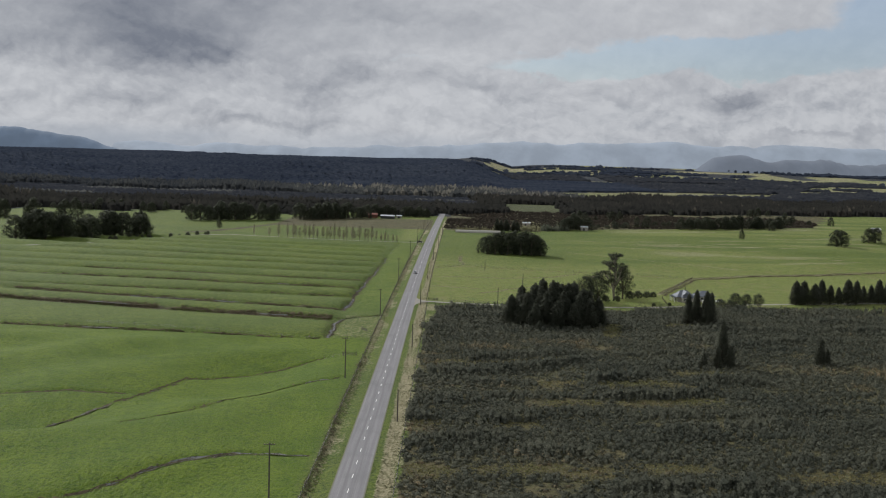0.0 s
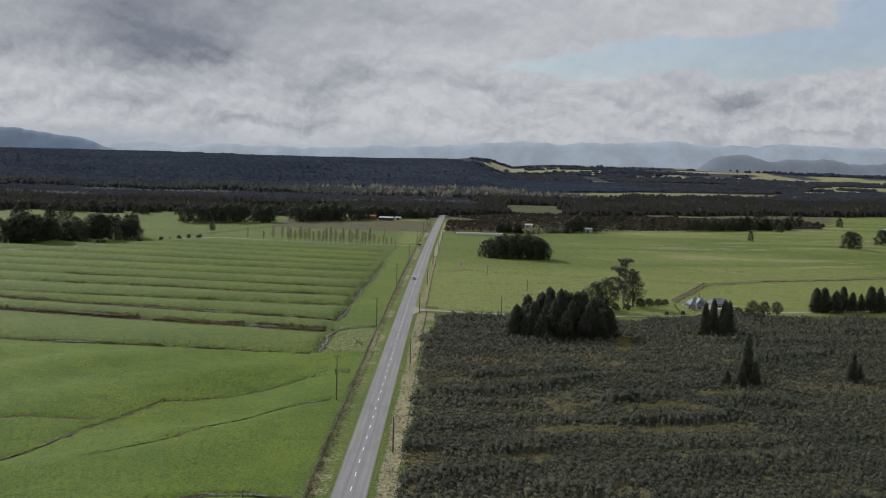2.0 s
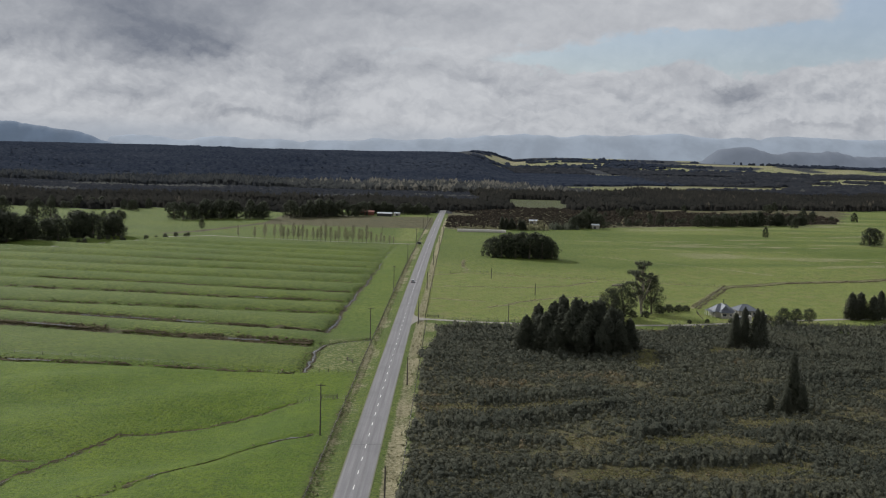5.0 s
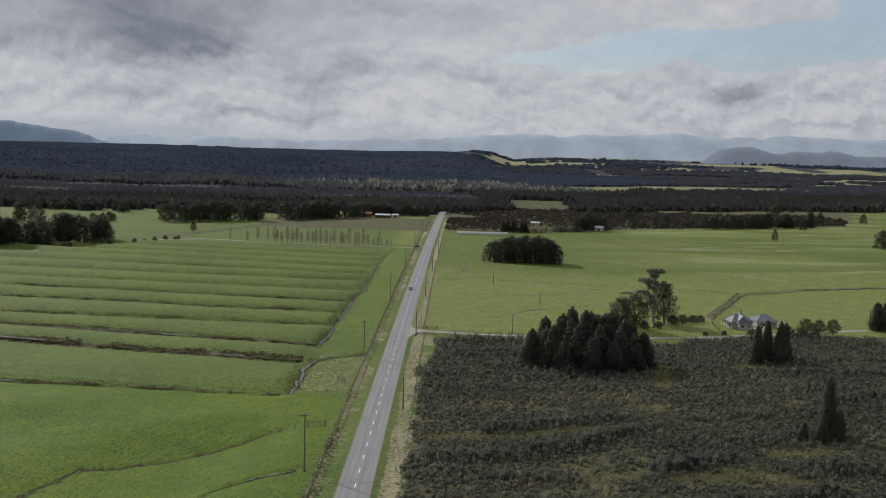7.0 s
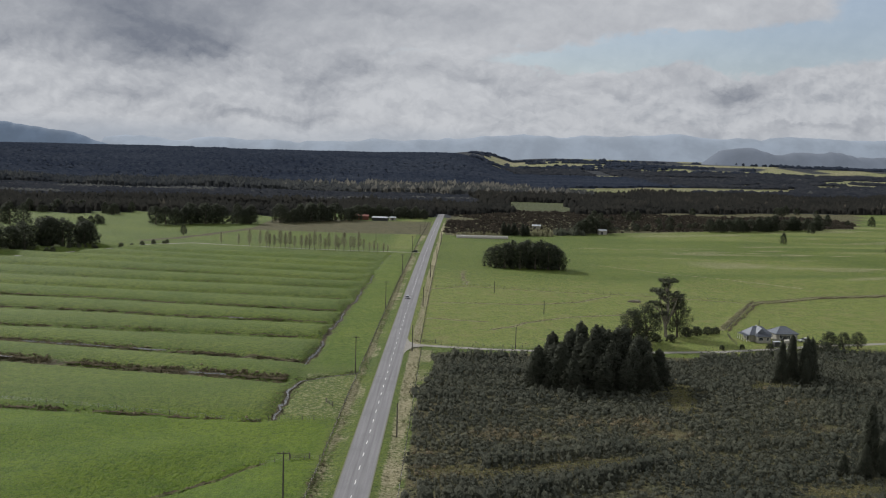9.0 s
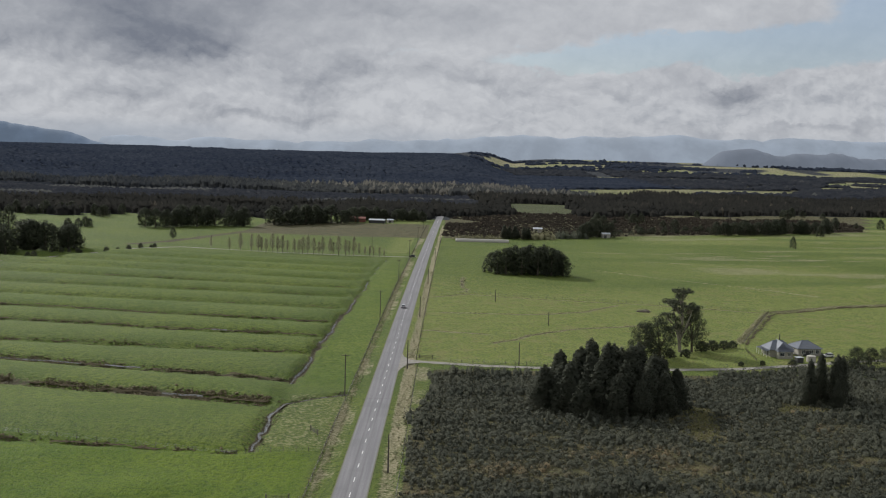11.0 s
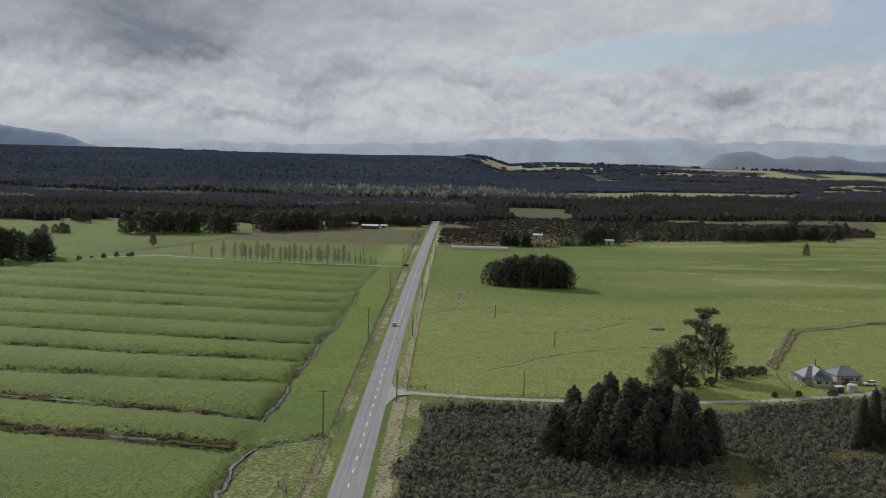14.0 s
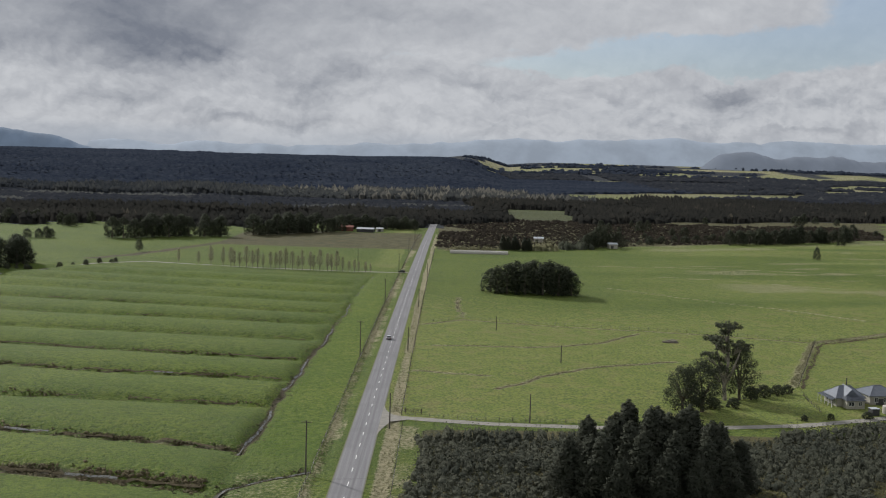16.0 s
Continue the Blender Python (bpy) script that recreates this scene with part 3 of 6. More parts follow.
def build_ground():
    xs = ground_axis([(-170, -32, 2.6), (-32, 14, 1.1), (14, 220, 2.6)], -5000, 5000)
    ys = ground_axis([(175, 720, 1.55), (720, 1100, 3.5)], -2500, 4950, 1.06)
    X, Y = np.meshgrid(xs, ys)
    x, y = X.ravel(), Y.ravel()
    z = height(x, y)
    nx, ny = len(xs), len(ys)
    i = np.arange(nx * ny).reshape(ny, nx)
    f = np.stack([i[:-1, :-1], i[:-1, 1:], i[1:, 1:], i[1:, :-1]], -1).reshape(-1, 4)
    dx = np.abs(x - road_x(y))
    d, prof, inside, wet, wide = hollow_mask(x, y)
    strong = wet * np.clip(0.75 + 0.6 * vnoise(x, y, 22, 20), 0.2, 1.2)
    mud = inside * np.exp(-(d / (0.8 * wide)) ** 2) * np.clip(strong, 0.1, 1)
    for p in DRAINS:
        mud = np.maximum(mud, 0.8 * np.exp(-(line_dist(x, y, p) / 0.9) ** 2))
    for p in (CREEK, CREEK_LOW):
        mud = np.maximum(mud, (0.5 + 0.5 * smooth(690, 600, y)) * np.exp(-(line_dist(x, y, p) / 1.15) ** 2))
    for p in EAST_DRAINS:
        mud = np.maximum(mud, 0.75 * np.exp(-(line_dist(x, y, p) / 1.1) ** 2))
    side = x - road_x(y)
    rough = smooth(9.2, 8.2, side) * smooth(5.0, 5.8, side) * smooth(1250, 1100, y) * (0.8 + 0.3 * vnoise(x, y, 9, 21))
    rough = np.maximum(rough, smooth(-9.6, -8.6, side) * smooth(-4.0, -5.0, side) * smooth(1250, 1100, y) * (0.40 + 0.20 * vnoise(x, y, 5, 22) + 0.22 * vnoise(x, y, 27, 49) + 0.25 * smooth(-6.4, -8.2, side)))
    rough = np.maximum(rough, 0.52 * inside * np.exp(-(d / (1.7 * wide)) ** 2) * np.clip(strong, 0, 1) * smooth(1.0, 1.6, wide))
    for p in DRY_LINES:
        rough = np.maximum(rough, 0.75 * np.exp(-(line_dist(x, y, p) / 1.8) ** 2))
    rough = np.maximum(rough, 0.5 * smooth(120, 200, x) * smooth(560, 720, y) * np.clip(1.5 * vnoise(0.22 * x, y - 0.22 * x, 15, 23) + 0.3 * vnoise(x, y, 12, 28), 0, 1))
    rough = np.maximum(rough, 0.8 * np.exp(-(line_dist(x, y, BANK) / 2.2) ** 2))
    rough = np.maximum(rough, 0.25 * np.exp(-(line_dist(x, y, CREEK) / 3.0) ** 2))
    for p in EAST_DRAINS:
        rough = np.maximum(rough, 0.75 * np.exp(-(line_dist(x, y, p) / 1.9) ** 2))
    rough = np.maximum(rough, (0.44 + 0.2 * vnoise(x, y, 6, 64)) * smooth(4.2, 5.4, side) * smooth(15, 13, side) * smooth(492, 484, y))
    rough = np.maximum(rough, 0.42 * smooth(-27, -23, x) * smooth(-7, -9, x) * smooth(384, 390, y) * smooth(446, 440, y))
    scrub = smooth(9.8 + 3.5 * smooth(425, 440, y), 11 + 4.0 * smooth(425, 440, y), x - road_x(y)) * smooth(485, 481, y - 0.02 * x) * (y > -50)
    scrub = np.maximum(scrub, smooth(996 + 0.55 * np.clip(x - 40, 0, None), 1006 + 0.55 * np.clip(x - 40, 0, None), y) * (x > 14))
    for p in DRY_LINES[3:]:
        scrub = np.maximum(scrub, np.exp(-(line_dist(x, y, p) / 6.0) ** 2))
        mud = np.maximum(mud, 0.62 * np.exp(-(line_dist(x, y, p) / 5.0) ** 2))
    scrub = np.maximum(scrub, 0.75 * smooth(985, 1000, y) * smooth(1165, 1150, y) * (x < 2) * (x > -150))
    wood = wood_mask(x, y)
    scrub = np.where((y > 1150) & ((x < 14) | (x > 0.40 * (y - 110)) | (y > 1400 + 0.5 * np.clip(x - 150, 0, None))), 0.0, scrub)
    ridge = 0.5 + 0.5 * vnoise(0.22 * x, y - 0.20 * x, 26, 27)
    pale = (x > 0) * smooth(485, 500, y) * (0.85 - smooth(640, 760, y) * (0.75 - 0.75 * ridge * (0.45 + 0.55 * smooth(90, 220, x)))) + 0.25 * inside + 0.4 * smooth(-30, -18, x) * (x < -8) * smooth(440, 480, y) + 0.3 * (y > 860) * (x < 0)
    lush = np.clip(0.7 * smooth(-28, -20, x) * smooth(-7, -10, x) * smooth(440, 470, y) * smooth(900, 700, y) + smooth(-8, -12, x) * smooth(392, 380, y + 0.09 * (x + 27)) + 0.35 * inside * (0.5 + 0.5 * vnoise(x, y, 60, 24)), 0, 1)
    # Cloud shade and haze on the far plain are put into the scrub mask
    scrub = np.maximum(scrub, smooth(1800, 2300, y) * smooth(3000, 2700, y) * (0.55 + 0.25 * vnoise(0.3 * x, y, 60, 25)))
    field = smooth(1330, 1345, y) * smooth(1660, 1640, y) * (x > 60) * (x < 240)
    scrub = np.maximum(scrub, 0.5 * field)
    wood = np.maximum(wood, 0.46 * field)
    # Far fields turn straw and pale to stand for distance haze
    rough = np.maximum(rough, smooth(1800, 2100, y) * (0.54 + 0.12 * vnoise(0.4 * x, y, 50, 39)))
    pale = np.maximum(pale, smooth(1800, 2200, y) * (0.5 + 0.5 * vnoise(0.2 * x, y, 70, 29)))
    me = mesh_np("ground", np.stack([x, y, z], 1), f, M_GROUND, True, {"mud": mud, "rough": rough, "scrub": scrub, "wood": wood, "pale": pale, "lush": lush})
    return tagged(new("ground", me), "green pasture, rough verges and far wooded country", "ground", kind="structure")


build_ground()


def ribbon(name, line, half, lift, mat, across=False, cuts=(-1.0, 1.0), jag=0.0, seed=0):
    """A strip of surface along a line, draped on the ground."""
    r = random.Random(seed)
    pts = np.array(line, dtype=float)
    tan = np.gradient(pts, axis=0)
    nrm = unit(np.stack([tan[:, 1], -tan[:, 0]], 1))
    v, att = [], []
    for p, n in zip(pts, nrm):
        for c in cuts:
            h = half * (1 + r.uniform(-jag, jag))
            q = p + n * c * h
            v.append((q[0], q[1]))
            att.append(c * half)
    v = np.array(v)
    k = len(cuts)
    z = height(v[:, 0], v[:, 1]) + lift
    i = np.arange(len(v)).reshape(-1, k)
    f = np.stack([i[:-1, :-1], i[:-1, 1:], i[1:, 1:], i[1:, :-1]], -1).reshape(-1, 4)
    return mesh_np(name, np.column_stack([v, z]), f, mat, True, {"across": att})


def build_road():
    ys = np.concatenate([np.arange(-300, 1200, 5.0), np.arange(1200, 1300, 5.0)])
    line = np.column_stack([road_x(ys), ys])
    root = tagged(new("road", ribbon("road", line, 3.7, 0.07, M_ROAD, cuts=(-1, -0.9, -0.5, 0, 0.5, 0.9, 1))), "straight grey chip-sealed country road with a dashed centre line", "road", kind="structure")
    dash = mesh_np("dash", np.array([(-0.09, -1.5, 0), (0.09, -1.5, 0), (0.10, 1.5, 0), (-0.08, 1.5, 0), (-0.09, 0, 0.003), (0.1, 0, 0.003)]), np.array([(0, 1, 5, 4), (4, 5, 2, 3)]), M_PAINT)
    for i in range(105):
        y = 166.7 + 10 * i
        ob = part("dash", dash, M_PAINT, root)
        ob.location = (float(road_x(y)), y, 0.082)
        ob.rotation_euler.z = -float(road_x(y + 1) - road_x(y))
    # thin ragged black lines across the road
    for j, y in enumerate((308, 440, 585, 742)):
        r = random.Random(j)
        line_pts = [(float(road_x(y)) - 3.5 + 0.5 * i, y + 0.9 * (i / 14 - 0.5) + r.uniform(-0.12, 0.12)) for i in range(15)]
        part("dark_cross_line", ribbon("dark_cross_line", line_pts, 0.14, 0.078, M_DARKLINE, jag=0.5, seed=j), M_DARKLINE, root, "thin black line across the road")
    # the apron of the side road
    me = mesh_np("apron", np.array([(3.6, 476, 0.062), (4.6, 482, 0.06), (6.4, 489.5, 0.06), (10.5, 491.5, 0.06), (10.5, 494.8, 0.06), (6.8, 496.5, 0.06), (4.8, 501, 0.06), (3.8, 507, 0.062)]) + np.array([0.4, 0, 0.02]), np.array([(0, 1, 6, 7), (1, 2, 5, 6), (2, 3, 4, 5)]), M_GRAVEL)
    part("gravel_apron", me, M_GRAVEL, root, "pale gravel where the side track joins")


def fine(poly, step=3.0):
    return np.array(wind(poly, step, 0.0))


build_road()
tagged(new("gravel_track", ribbon("gravel_track", fine(TRACK), 1.7, 0.05, M_GRAVEL, cuts=(-1, -0.4, 0.4, 1), jag=0.12)), "pale gravel track to the farmhouse", "track", kind="structure")
tagged(new("farm_track", ribbon("farm_track", fine(WEST_TRACK, 6), 1.6, 0.06, M_GRAVEL, cuts=(-1, 0, 1), jag=0.15)), "pale gravel farm track across the west paddocks", "track", kind="structure")


M_MUD = plain("dark_wet_mud", (0.110, 0.092, 0.058), 0.95, 0, 0.5, 1.6, 0.4)
M_MUD.node_tree.nodes["Principled BSDF"].inputs["Specular IOR Level"].default_value = 0.05


def drain(line, half, seed, label):
    """A narrow open ditch floor of dark mud, broken along its edges."""
    me = ribbon("field_drain", line, half, 0.0, M_MUD, cuts=(-1, 0, 1), jag=0.95, seed=seed)
    n = len(me.vertices)
    co = np.empty(n * 3, dtype=np.float32)
    me.vertices.foreach_get("co", co)
    co = co.reshape(-1, 3)
    near = [height(co[:, 0] + ox, co[:, 1] + oy) for ox, oy in ((0, 0), (1.2, 0), (-1.2, 0), (0, 0.9), (0, -0.9))]
    co[:, 2] = np.max(near, axis=0) + 0.03
    me.vertices.foreach_set("co", co.ravel())
    me.update()
    return tagged(new("field_drain", me), label, "drain", kind="structure")


for d_i, d_line in enumerate(DRAINS):
    drain(wind(d_line, 1.1, 0.22, 60 + d_i), 0.20, 60 + d_i, "dark muddy open drain winding through pasture")
for d_i, d_line in enumerate(EAST_DRAINS):
    drain(wind(d_line, 1.2, 0.25, 70 + d_i), 0.17, 70 + d_i, "narrow muddy drain across the east pasture")
drain(wind([(p[0] + 2.4, p[1] - 1.6) for p in BANK], 1.4, 0.25, 77), 0.42, 77, "dark ditch beside the grassy bank")
for d_i, (d_a, d_s, d_wet, d_w) in enumerate(HOLLOWS[:9]):
    d_xs = np.arange(-190.0, -28.0, 1.2)
    d_ys = d_a - d_s * (d_xs + 27) - 1.3 * vnoise(d_xs, np.full(len(d_xs), float(d_a)), 45, 4) + 0.45 * vnoise(d_xs, np.full(len(d_xs), float(d_a)), 2.6, 90) + 0.5 * vnoise(d_xs, np.full(len(d_xs), float(d_a)), 7.0, 91)
    d_keep = vnoise(d_xs, d_ys, 7, 80 + d_i) > 0.65 - 0.95 * d_wet
    d_cut = np.split(np.arange(len(d_xs)), np.where(np.diff(d_keep.astype(int)) != 0)[0] + 1)
    for d_run in d_cut:
        if len(d_run) > 3 and d_keep[d_run[0]]:
            drain(list(zip(d_xs[d_run].tolist(), d_ys[d_run].tolist())), 0.10 + 0.14 * d_wet, 80 + d_i, "dark wet hollow between two pasture humps")


def water(line, half, name="ditch_water", seed=0):
    """Still water along part of a drain, lying between its banks."""
    me = ribbon(name, wind([tuple(p) for p in line], 1.6, 0.12, seed), half, 0.0, M_WATER, cuts=(-1, 0, 1), jag=0.7, seed=seed)
    n = len(me.vertices)
    co = np.empty(n * 3, dtype=np.float32)
    me.vertices.foreach_get("co", co)
    co = co.reshape(-1, 3)
    near = [height(co[:, 0] + ox, co[:, 1] + oy) for ox, oy in ((0, 0), (0.9, 0), (-0.9, 0), (0, 0.9), (0, -0.9))]
    co[:, 2] = np.max(near, axis=0) + 0.05
    me.vertices.foreach_set("co", co.ravel())
    me.update()
    return tagged(new(name, me), "still pale water lying in a field drain", "water", kind="structure")


# ---------------------------------------------------------------- plants
def dome_cores(cx, cy, cz, r, h, sides=6, rng=None):
    """Uneven leafy mounds: two rings and a top for each bush."""
    n = len(cx)
    ang = np.arange(sides) * 2 * np.pi / sides

    def ring(k, zz, turn):
        a = ang + turn
        q = r[:, None] * k * rng.uniform(0.78, 1.15, (n, sides))
        z = (cz + zz * h)[:, None] + rng.uniform(-0.09, 0.09, (n, sides)) * h[:, None]
        return np.stack([cx[:, None] + q * np.cos(a), cy[:, None] + q * np.sin(a), z], -1)

    top = np.stack([cx + rng.uniform(-0.2, 0.2, n) * r, cy + rng.uniform(-0.2, 0.2, n) * r, cz + h], -1)[:, None, :]
    v = np.concatenate([ring(0.95, -0.1, 0.0), ring(0.80, 0.62, 0.3), top], 1)
    k = 2 * sides + 1
    j = np.arange(sides)
    j2 = (j + 1) % sides
    tri = []
    for a in (0,):
        tri += [np.stack([a + j, a + j2, a + sides + j2], 1), np.stack([a + j, a + sides + j2, a + sides + j], 1)]
    tri.append(np.stack([sides + j, sides + j2, np.full(sides, 2 * sides)], 1))
    tri = np.concatenate(tri)
    f = (tri[None] + (np.arange(n) * k)[:, None, None]).reshape(-1, 3)
    return v.reshape(-1, 3), f, k


def bushes(name, cx, cy, r, h, tint, leaves, leaf, mat, rng, sink=0.1, core=0.62, sides=5, spread=0.55, flat=0.0):
    """Many bushes in one mesh: a dark core and sprays of leaves over it."""
    cz = height(cx, cy) - sink
    v1, f1, k = dome_cores(cx, cy, cz, r * core, h * core, sides, rng)
    t1 = np.repeat(tint, k)
    idx = np.repeat(np.arange(len(cx)), leaves)
    n = len(idx)
    d = unit(np.stack([rng.normal(0, 1, n), rng.normal(0, 1, n), np.abs(rng.normal(0.25, 0.8, n))], 1))
    lump = spread + (1.12 - spread) * rng.random(n) ** 0.7
    c = np.stack([cx[idx] + d[:, 0] * r[idx] * lump, cy[idx] + d[:, 1] * r[idx] * lump, cz[idx] + d[:, 2] * h[idx] * lump], 1)
    v2, f2 = leaf_quads(c, d + np.array([0, 0, 0.5]), leaf * np.sqrt(r[idx]), rng, 1.5, 0.65)
    f2t = np.concatenate([f2[:, [0, 1, 2]], f2[:, [0, 2, 3]]])
    t2 = np.repeat(tint[idx], 4)
    core = np.stack([np.repeat(cx, k), np.repeat(cy, k), np.repeat(cz - 0.2 * h, k)], 1)
    n1 = unit((v1 - core) * np.array([1, 1, 1.3]))
    n2 = unit(np.repeat(d + rng.normal(0, 0.38, d.shape), 4, 0) + np.array([0, 0, 0.25]))
    if flat:
        n1, n2 = (unit(q * (1 - flat) + np.array([0, 0, flat])) for q in (n1, n2))
    return mesh_np(name, np.concatenate([v1, v2]), np.concatenate([f1, f2t + len(v1)]), mat, True, {"tint": np.concatenate([t1, t2])}, np.concatenate([n1, n2]))


def scatter(x0, x1, y0, y1, step, rng):
    gx, gy = np.meshgrid(np.arange(x0, x1, step), np.arange(y0, y1, step))
    x = gx.ravel() + rng.uniform(-0.5, 0.5, gx.size) * step
    y = gy.ravel() + rng.uniform(-0.5, 0.5, gx.size) * step
    return x, y


def strip_gap(x, y):
    g = np.zeros(np.shape(x))
    for s in SCRUB_STRIPS:
        g = np.maximum(g, np.exp(-(line_dist(x, y, s) / 4.6) ** 2))
    return g


def bank_rise(x, y):
    g = np.zeros(np.shape(x))
    for s in SCRUB_BANKS:
        g = np.maximum(g, np.exp(-(line_dist(x, y, s) / 2.8) ** 2))
    return g


def build_scrub():
    rng = np.random.default_rng(21)
    for (y0, y1, step, leaves, leaf) in ((188, 290, 1.5, 32, 0.118), (290, 390, 1.65, 30, 0.125), (390, 505, 1.75, 28, 0.134)):
        x, y = scatter(9.5, 250, y0, y1, step, rng)
        side = x - road_x(y)
        open_edge = 10.0 + 3.6 * smooth(425, 440, y) + 1.2 * vnoise(x, y, 7, 30)
        top = np.where(x < 100, 474 + 0.06 * x, 480 + 0.5 * (x - 100)) + 2.5 * vnoise(x, y, 9, 31)
        keep = (side > open_edge) & (x < 25 + 0.435 * (y + 5)) & (y < np.minimum(top, 503))
        x, y = x[keep], y[keep]
        rise = bank_rise(x, y)
        gap = strip_gap(x, y) * (1 - rise)
        row = np.sin((y - 0.22 * x + 12 * vnoise(x, y, 46, 32)) * 2 * np.pi / 23.0)
        row = smooth(-0.2, 0.9, row) * (0.62 + 0.45 * vnoise(x, y, 34, 36))
        bare = smooth(0.25, 0.6, vnoise(x, y, 15, 33)) * (1 - row)
        dens = 0.98 - 0.88 * gap - 0.45 * bare - 0.3 * smooth(15, 11, x - road_x(y)) * (y > 300)
        k = rng.random(len(x)) < dens
        x, y, gap, row, bare, rise = x[k], y[k], gap[k], row[k], bare[k], rise[k]
        n = len(x)
        r = (0.65 + 1.15 * rng.random(n) ** 1.7) * (1 - 0.3 * gap) * (1 + 0.3 * rise) * (1 + 0.15 * (y > 400))
        h = (0.55 + 0.65 * r + 1.7 * row + 3.4 * rise + 0.8 * np.clip(vnoise(x, y, 8, 34), -0.4, 1)) * rng.uniform(0.8, 1.2, n) * (1 - 0.55 * gap) * (1 + 0.5 * (y > 430))
        tint = np.clip(0.36 + 0.32 * vnoise(x, y, 17, 35) + 0.34 * vnoise(0.5 * x, y, 38, 37) + rng.normal(0, 0.10, n) + 0.5 * gap + 0.3 * bare - 0.10 * row - 0.15 * rise, 0, 1)
        me = bushes("scrub", x, y, r, np.maximum(h, 0.4), tint, leaves, leaf, M_SCRUB, rng, 0.1, 0.6)
        tagged(new("scrub", me), "dense dark olive scrub over an unworked paddock", "scrub", kind="stuff")
    x, y = scatter(11, 190, 188, 470, 0.62, rng)
    k = (strip_gap(x, y) * (1 - bank_rise(x, y)) > 0.35) & (rng.random(len(x)) < 0.6) & (x < 25 + 0.435 * (y + 5)) & (x > 11.2)
    x, y = x[k], y[k]
    n = len(x)
    me = bushes("gap_grass", x, y, rng.uniform(0.2, 0.55, n), rng.uniform(0.15, 0.5, n), np.clip(0.5 + 0.5 * vnoise(x, y, 20, 38) + rng.normal(0, 0.15, n), 0, 1), 7, 0.15, M_GAP, rng, 0.05)
    tagged(new("gap_grass", me), "olive and straw-coloured rough grass between the scrub", "grass", kind="stuff")


build_scrub()


